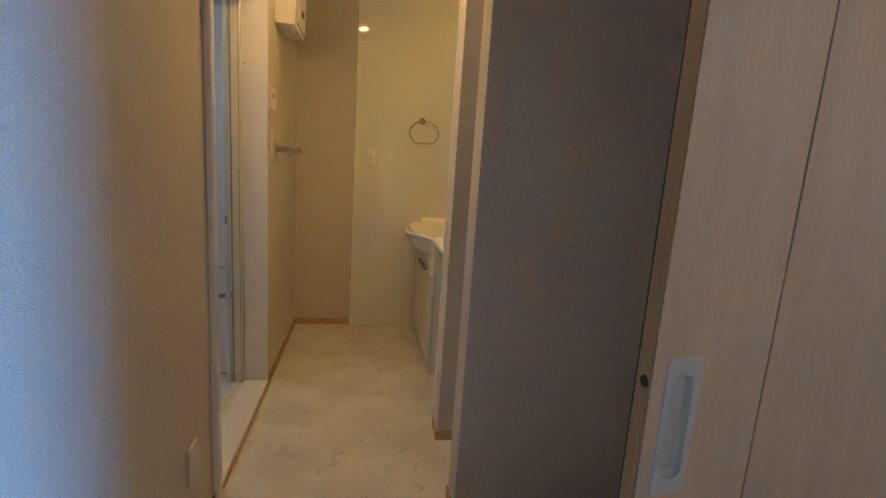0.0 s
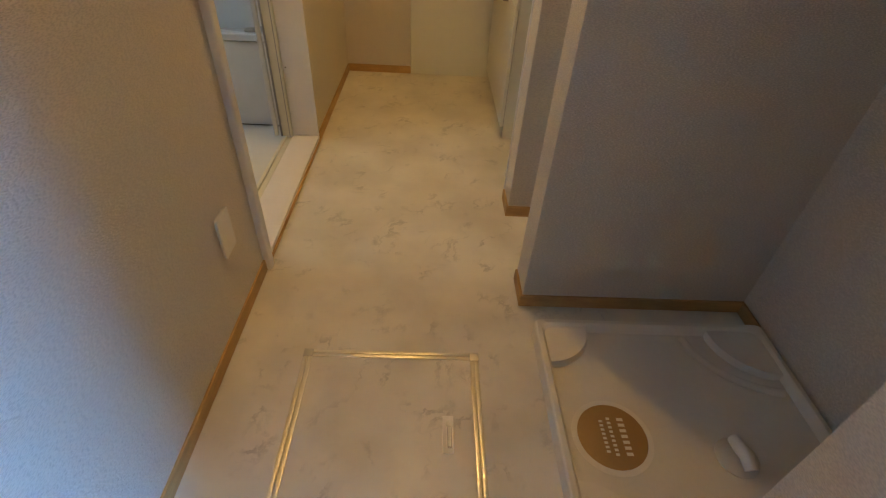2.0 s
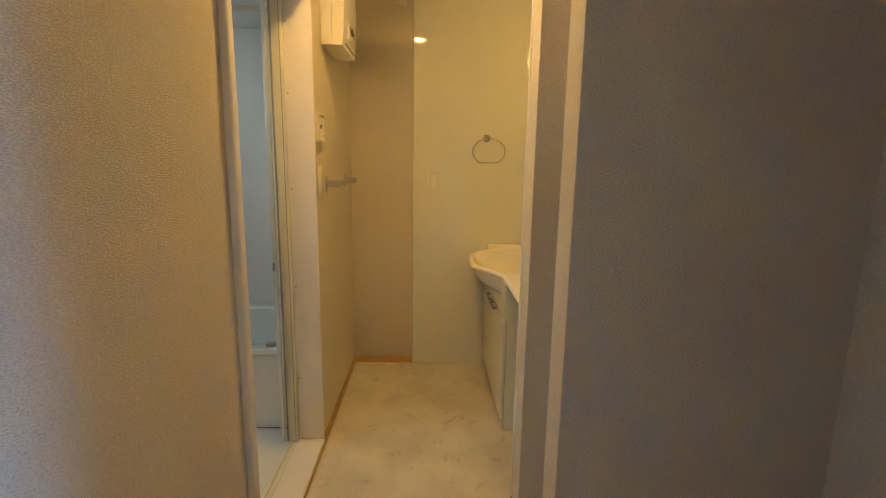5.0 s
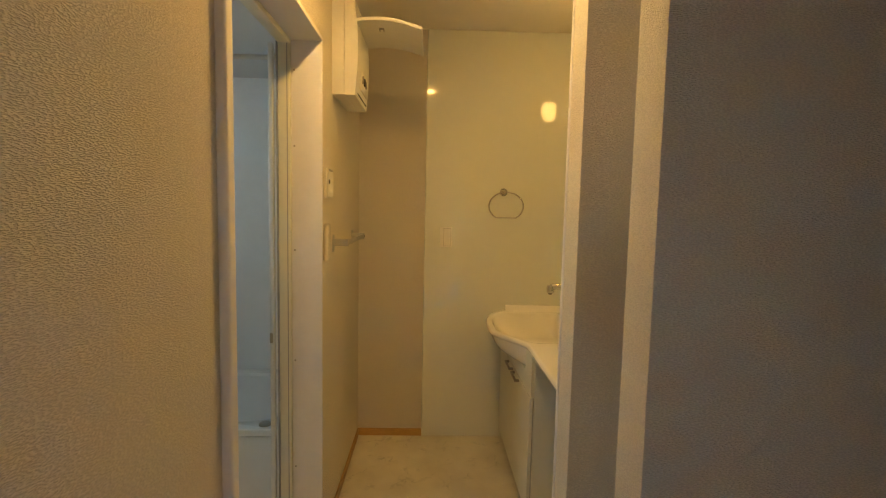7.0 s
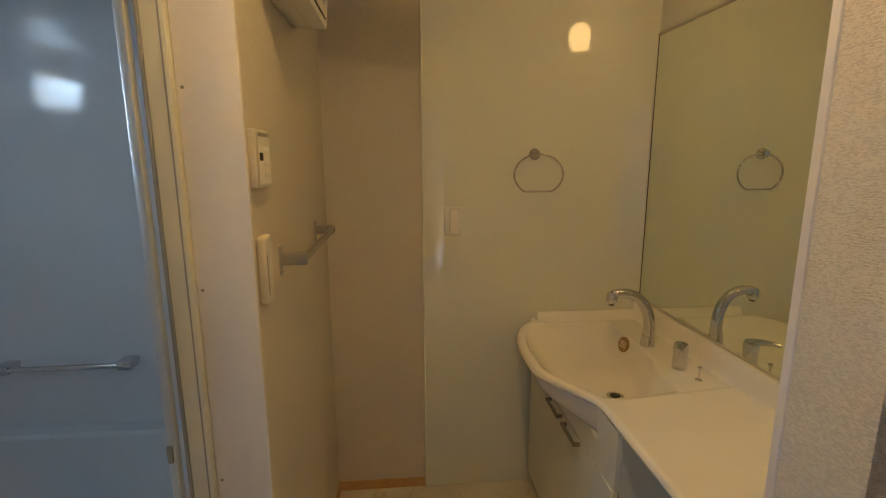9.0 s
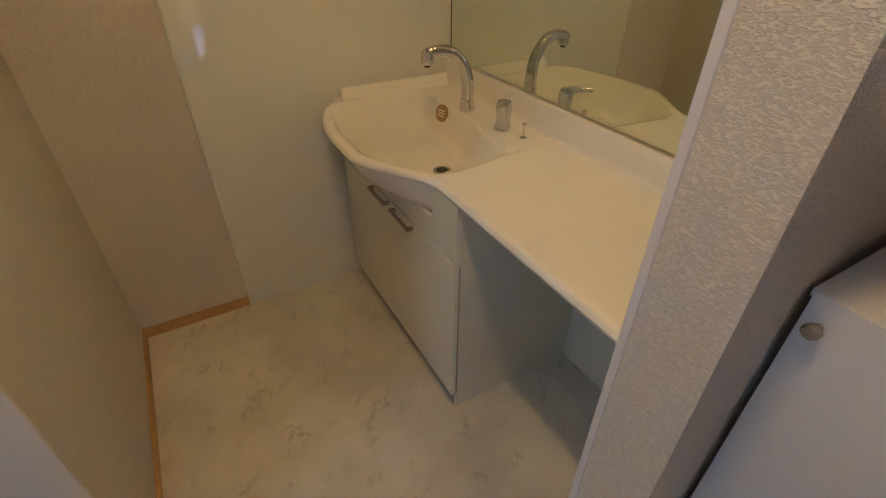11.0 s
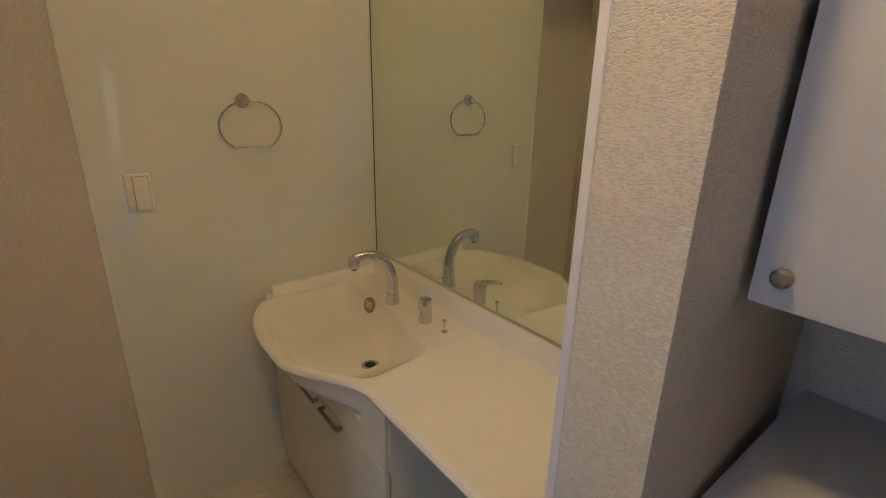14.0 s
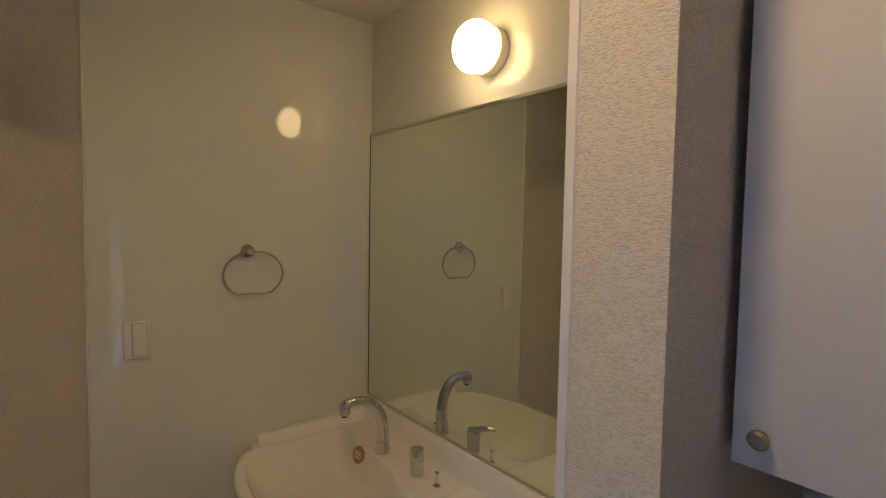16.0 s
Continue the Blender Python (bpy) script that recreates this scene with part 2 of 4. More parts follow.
def tube(points, radii, n=16, closed=False):
    """A round bar along points, with one radius or one for each point."""
    bm = bmesh.new()
    pts = [Vector(p) for p in points]
    if not isinstance(radii, (list, tuple)):
        radii = [radii] * len(pts)
    rings, side = [], None
    for i, p in enumerate(pts):
        a = pts[i - 1] if (i or closed) else p
        b = pts[(i + 1) % len(pts)] if (i + 1 < len(pts) or closed) else p
        d = (b - a).normalized()
        if side is None:
            side = d.orthogonal().normalized()
        side = (side - d * side.dot(d)).normalized()
        up = d.cross(side)
        rings.append([bm.verts.new(p + radii[i] * (side * math.cos(2 * math.pi * k / n) + up * math.sin(2 * math.pi * k / n))) for k in range(n)])
    pairs = list(zip(rings, rings[1:])) + ([(rings[-1], rings[0])] if closed else [])
    for a, b in pairs:
        for k in range(n):
            bm.faces.new((a[k], a[(k + 1) % n], b[(k + 1) % n], b[k]))
    if not closed:
        bm.faces.new(rings[0][::-1]), bm.faces.new(rings[-1])
    bmesh.ops.recalc_face_normals(bm, faces=bm.faces[:])
    return bm


def joined(*bms):
    out = bms[0]
    for b in bms[1:]:
        me = bpy.data.meshes.new("piece")
        b.to_mesh(me), b.free()
        out.from_mesh(me)
        bpy.data.meshes.remove(me)
    return out


def solid(name, bm, mat, smooth=False):
    me = bpy.data.meshes.new(name)
    bm.normal_update()
    for f in bm.faces:
        f.smooth = smooth
    bm.to_mesh(me), bm.free()
    me.materials.append(mat)
    if smooth:
        me.set_sharp_from_angle(angle=radians(35))
    return new(name, me)


def part(name, bm, mat, parent, label="", smooth=True):
    ob = solid(name, bm, mat, smooth)
    ob.parent = parent
    ob.matrix_parent_inverse = parent.matrix_world.inverted()
    return tagged(ob, label)


def thing(name, label, category, base, group="", kind=""):
    """The empty at a thing's base that holds its parts."""
    ob = new(name)
    ob.location = base
    ob.empty_display_size = 0.05
    bpy.context.view_layer.update()
    return tagged(ob, label, category, group, kind)


def structure(name, bm, mat, label, category, smooth=False):
    return tagged(solid(name, bm, mat, smooth), label, category, kind="structure")


# ---- plan ----
YB, XR = 5.74, 1.385          # back wall and washroom's far side wall
H = 2.48                      # ceiling
P1Y, P1T = 3.692, 3.812       # wing wall beside the washing-machine pan
P2Y, P2T = 4.186, 4.322       # wing wall beside the vanity
PX, PX2 = 0.844, 0.855        # free ends of the wing walls
DY0, DY1, DH = 3.862, 4.757, 2.075   # bathroom doorway
AX = 1.562                    # alcove's far side wall

# ---- setting ----
structure("floor", box(-0.0, 0.9, -0.08, 1.82, YB, 0.0), FLOOR, "cream marble-patterned sheet vinyl floor with grey veins", "floor")
structure("floor_room", box(-1.7, -0.7, -0.08, 2.8, 0.9, 0.0), DARKROOM, "unseen brown floor added for the adjoining room", "floor")
structure("ceiling", box(-0.12, 0.9, H, 1.82, YB + 0.12, H + 0.1), CEIL, "off-white papered ceiling", "ceiling")
# Unseen ceiling, tan only to take blue out of the bounced light.
structure("ceiling_room", box(-1.8, -0.8, H, 2.8, 0.9, H + 0.1), PALEWOOD, "unseen ceiling added for the adjoining room, tan to warm the bounced light", "ceiling")
structure("wall_west", joined(box(-0.12, 0.9, 0, 0, DY0 - 0.04, H), box(-0.12, DY0 - 0.04, DH, 0, DY1, H), box(-0.12, DY1, 0, 0, YB, H)), PAPER, "off-white wallpapered wall with woven relief", "wall")
structure("wall_north", box(-0.12, YB, 0, 1.75, YB + 0.12, H), PAPER, "off-white wallpapered end wall", "wall")
structure("wall_panel_north", box(0.402, YB - 0.006, 0, XR, YB - 0.0005, H - 0.001, 0.001, 1), GLOSS, "glossy white splash panel beside the vanity", "wall panel")
structure("wall_east", box(XR, P2T, 0, XR + 0.12, YB, H), GLOSS, "glossy white panelled wall behind the vanity", "wall")
structure("wall_wing_near", box(PX, P1Y, 0, AX, P1T, H), PAPER, "off-white wallpapered wing wall", "wall")
wing = box(PX2, P2Y, 0, AX + 0.12, P2T, H)
for v in wing.verts:
    if v.co.x > 1.0 and v.co.y < P2Y + 0.01:
        v.co.y = P2Y + 0.042
structure("wall_wing_far", wing, PAPER, "off-white wallpapered wing wall beside the vanity", "wall")
structure("wall_alcove", box(AX, 2.958, 0, AX + 0.12, P2T - 0.01, H), PAPER, "off-white wallpapered alcove wall", "wall")
structure("wall_pocket", box(1.085, 2.742, 0, AX + 0.12, 2.957, H), PAPER, "off-white wallpapered wall between door pocket and alcove", "wall")
# Unseen wall, with an opening added for the entry fill lamp.
structure("wall_entry_east", joined(box(1.70, 1.0, 0, 1.82, 2.957, 1.09), box(1.70, 1.0, 2.01, 1.82, 2.957, H), box(1.70, 1.0, 1.09, 1.82, 1.34, 2.01), box(1.70, 2.16, 1.09, 1.82, 2.957, 2.01)), PAPER, "unseen off-white wallpapered entry wall with an opening for an added lamp", "wall")
structure("wall_entry_head", box(0.0, 2.700, 2.052, 1.70, 2.741, H), PAPER, "off-white wallpapered wall over the sliding door", "wall")
structure("wall_room_east", box(2.7, -0.7, 0, 2.8, 0.9, H), DARKROOM, "unseen brown wall added to close the adjoining room", "wall")
# Unseen wall; its opening is added only to hold the fill lamp.
structure("wall_room_west", joined(box(-1.8, -0.7, 0, -1.7, 0.9, 0.94), box(-1.8, -0.7, 1.96, -1.7, 0.9, H), box(-1.8, -0.7, 0.94, -1.7, -0.51, 1.96), box(-1.8, 0.71, 0.94, -1.7, 0.9, 1.96)), DARKROOM, "unseen brown wall added to close the adjoining room", "wall")
# Unseen partition added to cut the daylight: slit for the beam, transom for fill.
structure("slit_room_north", joined(box(-1.7, 0.9, 0, -0.12, 1.0, H), box(0.90, 0.9, 0, 1.70, 1.0, 1.98), box(1.70, 0.9, 0, 2.7, 1.0, H), box(0.0, 0.9, 0, 0.79, 1.0, 1.98), box(0.0, 0.9, 2.45, 1.70, 1.0, H)), DARKROOM, "unseen brown partition added to shape the daylight by a slit and a transom", "wall")
# Board added out of view; keeps the blue lamp's direct light off the transom.
structure("blocker_room", box(0.3, 0.2, 1.70, 2.7, 0.3, H), DARKROOM, "unseen brown board added to block the blue lamp from the transom", "beam")
# Unseen wall made up round the lamp, dark so the gloss panel mirrors little.
structure("wall_room_south", joined(box(-1.8, -0.80, 0, 1.36, -0.70, H), box(1.68, -0.80, 0, 2.8, -0.70, H), box(1.36, -0.80, 0, 1.68, -0.70, 0.85), box(1.36, -0.80, 1.85, 1.68, -0.70, H)), EDGEWOOD, "unseen wall added round the blue lamp, dark brown to dim its reflection", "wall")
structure("ground", box(-60, -60, -0.6, 60, 60, -0.5), PANPLASTIC, "pale ground outside", "ground")

# skirting boards
SK = 0.046
for nm, b in (("west", box(0, 1.0, 0, 0.008, DY0 - 0.045, SK, 0.0015, 1)), ("west_far", box(0, DY1 + 0.002, 0, 0.008, YB, SK, 0.0015, 1)),
              ("north", box(0.008, YB - 0.008, 0, 0.402, YB, SK, 0.0015, 1)), ("wing_near", joined(box(PX - 0.008, P1Y - 0.008, 0, AX, P1Y, SK, 0.0015, 1), box(PX - 0.008, P1Y, 0, PX, P1T, SK, 0.0015, 1))),
              ("alcove", box(AX - 0.008, 3.585, 0, AX, P1Y - 0.008, SK, 0.0015, 1)), ("wing_far", joined(box(PX2 - 0.008, P2Y - 0.008, 0, PX2 + 0.12, P2Y, SK, 0.0015, 1), box(PX2 - 0.008, P2Y, 0, PX2, P2T - 0.012, SK, 0.0015, 1)))):
    structure("baseboard_" + nm, b, SKIRT, "tan wood-grain skirting board", "skirting board")

# corner bead on the wing wall beside the vanity
structure("trim_wing", box(PX2 - 0.004, P2T - 0.012, 0, PX2 + 0.006, P2T + 0.003, H, 0.001, 1), TRIM, "narrow white corner bead on the wing wall", "trim")

# bathroom doorway: casing, lining, sill
JX = -0.118
casing = thing("door_1", "white-lined bathroom doorway with its folding door open", "doorway", (0, DY0, 0), kind="structure")
part("casing", box(-0.002, DY0 - 0.048, 0, 0.023, DY0 - 0.012, DH + 0.03, 0.006, 3), TRIM, casing)
part("lining", box(-0.12, DY0 - 0.04, 0.03, -0.002, DY0 - 0.028, DH, 0.001, 1), TRIM, casing)
part("jamb", box(JX, DY1 - 0.012, 0.03, 0.003, DY1 + 0.001, DH, 0.002), TRIM, casing)
part("head", box(JX, DY0 - 0.03, DH - 0.014, 0.003, DY1 - 0.012, DH + 0.001, 0.002), TRIM, casing)
part("sill", box(JX - 0.002, DY0 - 0.03, 0.0, 0.004, DY1 - 0.001, 0.03, 0.004), TRIM, casing)
part("sill_edge", box(0.004, DY0 - 0.03, 0.0, 0.009, DY1, 0.014, 0.001, 1), SKIRT, casing)
frame_post = part("frame_post", joined(box(JX - 0.045, DY1 - 0.030, 0.03, JX - 0.001, DY1 + 0.02, DH, 0.002), box(JX - 0.045, DY0 - 0.04, 0.03, JX - 0.001, DY0 - 0.012, DH, 0.002)), CABINET, casing, "cream door-frame post with screws")
part("gasket", joined(box(JX - 0.052, DY1 - 0.034, 0.03, JX - 0.045, DY1 - 0.026, DH, 0.001, 1), box(JX - 0.012, DY1 - 0.0315, 0.03, JX - 0.009, DY1 - 0.0295, DH)), RUBBER, casing, "grey rubber door gasket")
part("frame_head", box(JX - 0.045, DY0 - 0.012, DH - 0.03, JX - 0.001, DY1 - 0.030, DH, 0.002), CABINET, casing)
part("frame_sill", joined(box(JX - 0.045, DY0 - 0.012, 0.0, JX - 0.003, DY1 - 0.030, 0.026, 0.002), box(JX - 0.030, DY0, 0.026, JX - 0.026, DY1 - 0.03, 0.034)), CABINET, casing)
for z in (0.35, 0.8, 1.25, 1.66, 1.95):
    part("screw", lathe([(0.0035, 0), (0.0035, 0.001), (0.002, 0.0018)], Matrix.Translation((JX + 0.012, DY1 - 0.0120, z)) @ pose(0, 0, 0, 90, 0, 0), 12), SATIN, casing)
leaf = part("door_leaf", box(JX - 0.074, DY1 - 0.062, 0.045, JX - 0.055, DY1 - 0.040, DH - 0.04, 0.004), ALU, casing, "folded aluminium leaf of the bathroom door")
part("latch", box(JX - 0.072, DY1 - 0.070, 0.885, JX - 0.060, DY1 - 0.062, 0.925, 0.003), SATIN, leaf)

# ---- bathroom ----
BX0, BX1, BY0, BY1, BH = -1.95, JX - 0.046, 3.55, 5.66, 2.15
structure("floor_bath", box(BX0, BY0, -0.08, BX1, BY1, 0.0), BATHWALL, "pale bathroom floor", "floor")
structure("ceiling_bath", box(BX0, BY0, BH, BX1, BY1, BH + 0.06), BATHWALL, "pale bathroom ceiling", "ceiling")
WY0, WY1, WZ0, WZ1 = 3.84, 4.29, 1.84, 2.07
structure("wall_bath_north", box(BX0, BY1, 0, -0.12, BY1 + 0.06, BH), BATHWALL, "glossy pale bathroom wall panel", "wall")
structure("wall_bath_south", box(BX0, BY0 - 0.06, 0, -0.12, BY0, BH), BATHWALL, "glossy pale bathroom wall panel", "wall")
structure("wall_bath_west", joined(box(BX0 - 0.06, BY0 - 0.06, 0, BX0, WY0, BH), box(BX0 - 0.06, WY1, 0, BX0, BY1 + 0.06, BH), box(BX0 - 0.06, WY0, 0, BX0, WY1, WZ0), box(BX0 - 0.06, WY0, WZ1, BX0, WY1, BH)), BATHWALL, "glossy pale bathroom wall panel", "wall")
structure("wall_bath_east", joined(box(BX1 - 0.004, BY0, 0, -0.121, DY0 - 0.041, BH), box(BX1 - 0.004, DY1 + 0.021, 0, -0.121, BY1, BH), box(BX1 - 0.004, DY0 - 0.04, DH + 0.001, -0.121, DY1 + 0.02, BH)), BATHWALL, "glossy pale bathroom wall panel", "wall")
win = thing("window_1", "small white-framed bathroom window with frosted glass louvres", "window", (BX0, WY0, WZ0), kind="structure")
for y0, z0, y1, z1 in ((WY0 - 0.03, WZ0 - 0.03, WY1 + 0.03, WZ0), (WY0 - 0.03, WZ1, WY1 + 0.03, WZ1 + 0.03), (WY0 - 0.03, WZ0, WY0, WZ1), (WY1, WZ0, WY1 + 0.03, WZ1)):
    part("frame", box(BX0 - 0.02, y0, z0, BX0 + 0.012, y1, z1, 0.002), TRIM, win)
for i in range(5):
    z = WZ0 + 0.006 + i * 0.0445
    bm = box(-0.003, WY0 + 0.001, -0.022, 0.003, WY1 - 0.001, 0.022, 0.001, 1)
    bm.transform(Matrix.Translation((BX0 - 0.040, 0, z + 0.022)) @ pose(0, 0, 0, 0, 32, 0))
    part("pane", bm, GLASS, win).visible_shadow = False
    part("rail", box(BX0 - 0.030, WY0 + 0.001, z - 0.003, BX0 - 0.022, WY1 - 0.001, z + 0.003), RUBBER, win, "grey louvre rail")
structure("backdrop", box(BX0 - 0.56, WY0 - 0.6, WZ0 - 0.6, BX0 - 0.55, WY1 + 0.6, WZ1 + 0.7), SKYGLOW, "bright daylight outside the bathroom window", "backdrop")


def bathtub():
    """Tub with a rolled rim, hollow inside and a removable apron panel."""
    t = thing("bathtub", "white acrylic bathtub with a flat front apron", "bathtub", (-1.0, 5.2, 0))
    x0, x1, y0, y1, z = BX0 + 0.002, BX1 - 0.006, 4.870, BY1 - 0.002, 0.445
    bm = bmesh.new()
    n = 64
    rings = []
    cx, cy, hx, hy = (x0 + x1) / 2, (y0 + y1) / 2, (x1 - x0) / 2, (y1 - y0) / 2

    def ring(sx, sy, zz, p):
        out = []
        for i in range(n):
            a = 2 * math.pi * i / n
            c, s = math.cos(a), math.sin(a)
            out.append(bm.verts.new((cx + sx * math.copysign(abs(c) ** (2 / p), c), cy + sy * math.copysign(abs(s) ** (2 / p), s), zz)))
        return out
    for sx, sy, zz, p in ((hx, hy, z - 0.03, 40), (hx, hy, z - 0.006, 40), (hx - 0.006, hy - 0.006, z, 40), (hx - 0.07, hy - 0.07, z, 8), (hx - 0.085, hy - 0.085, z - 0.012, 7), (hx - 0.13, hy - 0.12, z - 0.25, 5), (hx - 0.20, hy - 0.17, z - 0.36, 4), (hx - 0.5, hy - 0.3, z - 0.385, 3)):
        rings.append(ring(sx, sy, zz, p))
    for a, b in zip(rings, rings[1:]):
        for i in range(n):
            bm.faces.new((a[i], a[(i + 1) % n], b[(i + 1) % n], b[i]))
    bm.faces.new(rings[-1])
    part("tub_shell", bm, BATHWALL, t)
    part("apron", box(x0 + 0.01, y0 + 0.012, 0.009, x1 - 0.01, y0 + 0.03, z - 0.038, 0.004), BATHWALL, t)
    # Near-black strip puts the shade under the apron into colour.
    part("apron_base", box(x0 + 0.01, y0 + 0.026, 0.0, x1 - 0.01, y0 + 0.045, 0.0085), DARK, t, "dark strip painting the shadow gap under the apron")
    part("plug_button", lathe([(0.028, 0), (0.028, 0.006), (0.022, 0.010), (0.012, 0.011)], Matrix.Translation((-0.291, y0 + 0.052, z - 0.001)), 28), SATIN, t, "dark metal drain push button")
    return t


bathtub()


def bar_on_wall(name, label, category, ends, out, r, mat, block):
    """A straight bar between two wall brackets; out is the way off the wall."""
    a, b, o = Vector(ends[0]), Vector(ends[1]), Vector(out)
    t = thing(name, label, category, a)
    part("bar", tube([a + o, b + o], r, 18), mat, t)
    for p in (a, b):
        u = (b - a).normalized()
        lo = [min(p[i], (p + o)[i]) for i in range(3)]
        hi = [max(p[i], (p + o)[i]) for i in range(3)]
        for i in range(3):
            if abs(o[i]) < 1e-6:
                lo[i] -= block[1] if abs(u[i]) > 0.5 else block[0]
                hi[i] += block[1] if abs(u[i]) > 0.5 else block[0]
            elif o[i] < 0:
                lo[i] -= r
            else:
                hi[i] += r
        part("bracket", box(*lo, *hi, 0.004), mat, t)
    return t


bar_on_wall("grab_bar", "chrome grab bar on the bathroom wall above the tub", "grab bar", ((-1.245, BY1, 0.716), (-0.79, BY1, 0.72)), (0, -0.06, 0), 0.011, CHROME, (0.018, 0.028))
rail = thing("drying_pole", "thin metal drying pole high across the bathroom", "pole", (BX1, 4.90, 2.04))
part("pole", tube([(BX0, 4.90, 2.04), (BX1 - 0.004, 4.90, 2.04)], 0.011, 16), STEEL, rail)
part("socket", lathe([(0.022, 0), (0.022, 0.012), (0.016, 0.018)], Matrix.Translation((BX1 - 0.004, 4.90, 2.04)) @ pose(0, 0, 0, 0, -90, 0), 24), PLASTIC, rail)
vent = thing("ceiling_vent", "white bathroom ceiling vent grille", "vent", (-0.80, 5.15, BH))
part("vent_frame", box(-0.95, 5.02, BH - 0.012, -0.68, 5.29, BH, 0.003), PLASTIC, vent)
for i in range(7):
    part("slat", box(-0.93, 5.045 + i * 0.033, BH - 0.018, -0.70, 5.057 + i * 0.033, BH - 0.011, 0.001, 1), PLASTIC, vent)

# ---- sliding door beside the start ----
SDX, SDY = 0.842, 2.703       # leading edge and face of the sliding door
sd = thing("sliding_door", "pale wood-grain sliding door with a recessed metal pull", "door", (SDX, SDY, 0))
part("edge_strip", box(SDX, SDY + 0.0015, 0.01, SDX + 0.020, SDY + 0.0305, 2.04, 0.001, 1), EDGEWOOD, sd, "brown edge strip of the sliding door")
part("gasket", box(SDX + 0.001, SDY + 0.0305, 0.01, SDX + 0.020, SDY + 0.0350, 2.04), DARK, sd, "dark brush strip along the door's back edge")
part("lock_hole", lathe([(0.0075, 0), (0.0075, 0.0012), (0.005, 0.0016)], Matrix.Translation((SDX, SDY + 0.013, 1.006)) @ pose(0, 0, 0, 0, -90, 0), 20), DARK, sd)
part("panel", box(SDX + 0.0205, SDY + 0.0125, 0.01, 1.675, SDY + 0.033, 2.04), PALEWOOD, sd)
part("panel", joined(box(SDX + 0.0015, SDY, 0.01, 0.868, SDY + 0.0120, 2.04), box(0.901, SDY, 0.01, 0.9955, SDY + 0.0120, 2.04), box(0.868, SDY, 0.01, 0.901, SDY + 0.0120, 0.87), box(0.868, SDY, 1.03, 0.901, SDY + 0.0120, 2.04)), PALEWOOD, sd)
part("panel", box(0.9985, SDY, 0.01, 1.675, SDY + 0.0120, 2.04, 0.0012), PALEWOOD, sd)
part("seam", box(0.9957, SDY + 0.003, 0.01, 0.9983, SDY + 0.0058, 2.04), DARK, sd, "dark groove between the door's panels")


def pull_plate(xc, z0, z1, w, y):
    """A flat plate with a long round-ended hole and a sunk tray behind it."""
    bm = bmesh.new()
    zc, hh, hw, r = (z0 + z1) / 2, (z1 - z0) / 2, w / 2, w * 0.31
    st = (z1 - z0) / 2 - 0.022 - r
    n = 48

    def stadium(rr, yy):
        out = []
        for i in range(n):
            a = 2 * math.pi * (i + 0.5) / n
            c, sn = math.cos(a), math.sin(a)
            out.append(bm.verts.new((xc + rr * c, yy, zc + rr * sn + math.copysign(st, sn))))
        return out

    def rect(yy, e):
        out = []
        for i in range(n):
            a = 2 * math.pi * (i + 0.5) / n
            c, sn = math.cos(a), math.sin(a)
            k = 1 / max(abs(c), abs(sn))
            out.append(bm.verts.new((xc + (hw - e) * c * k, yy, zc + (hh - e) * sn * k)))
        return out
    loops = [rect(y + 0.003, 0), rect(y + 0.0006, 0), rect(y, 0.0008), stadium(r + 0.002, y), stadium(r, y + 0.001), stadium(r - 0.001, y + 0.009), stadium(r - 0.004, y + 0.0125)]
    for p, q in zip(loops, loops[1:]):
        for i in range(n):
            bm.faces.new((p[i], p[(i + 1) % n], q[(i + 1) % n], q[i]))
    bm.faces.new(loops[-1])
    bmesh.ops.recalc_face_normals(bm, faces=bm.faces[:])
    return bm


part("pull", pull_plate(0.8845, 0.858, 1.042, 0.047, SDY - 0.0025), PULL, sd, "brushed metal recessed door pull")

# ---- washing-machine pan ----
PX0, PX1, PY0, PY1 = 0.862, 1.552, 2.960, 3.584


def rounded_slab(x0, y0, x1, y1, r, z0, z1, taper=0.0, n=6):
    bm = bmesh.new()
    rings = []
    for z, e in ((z0, 0.0), (z1, taper)):
        ring = []
        for cx, cy, a0 in ((x1 - r, y1 - r, 0), (x0 + r, y1 - r, 90), (x0 + r, y0 + r, 180), (x1 - r, y0 + r, 270)):
            for i in range(n + 1):
                a = radians(a0 + 90 * i / n)
                ring.append(bm.verts.new((cx + (r - e) * math.cos(a), cy + (r - e) * math.sin(a), z)))
        rings.append(ring)
    k = len(rings[0])
    for i in range(k):
        bm.faces.new((rings[0][i], rings[0][(i + 1) % k], rings[1][(i + 1) % k], rings[1][i]))
    bm.faces.new(rings[0][::-1]), bm.faces.new(rings[1])
    return bm


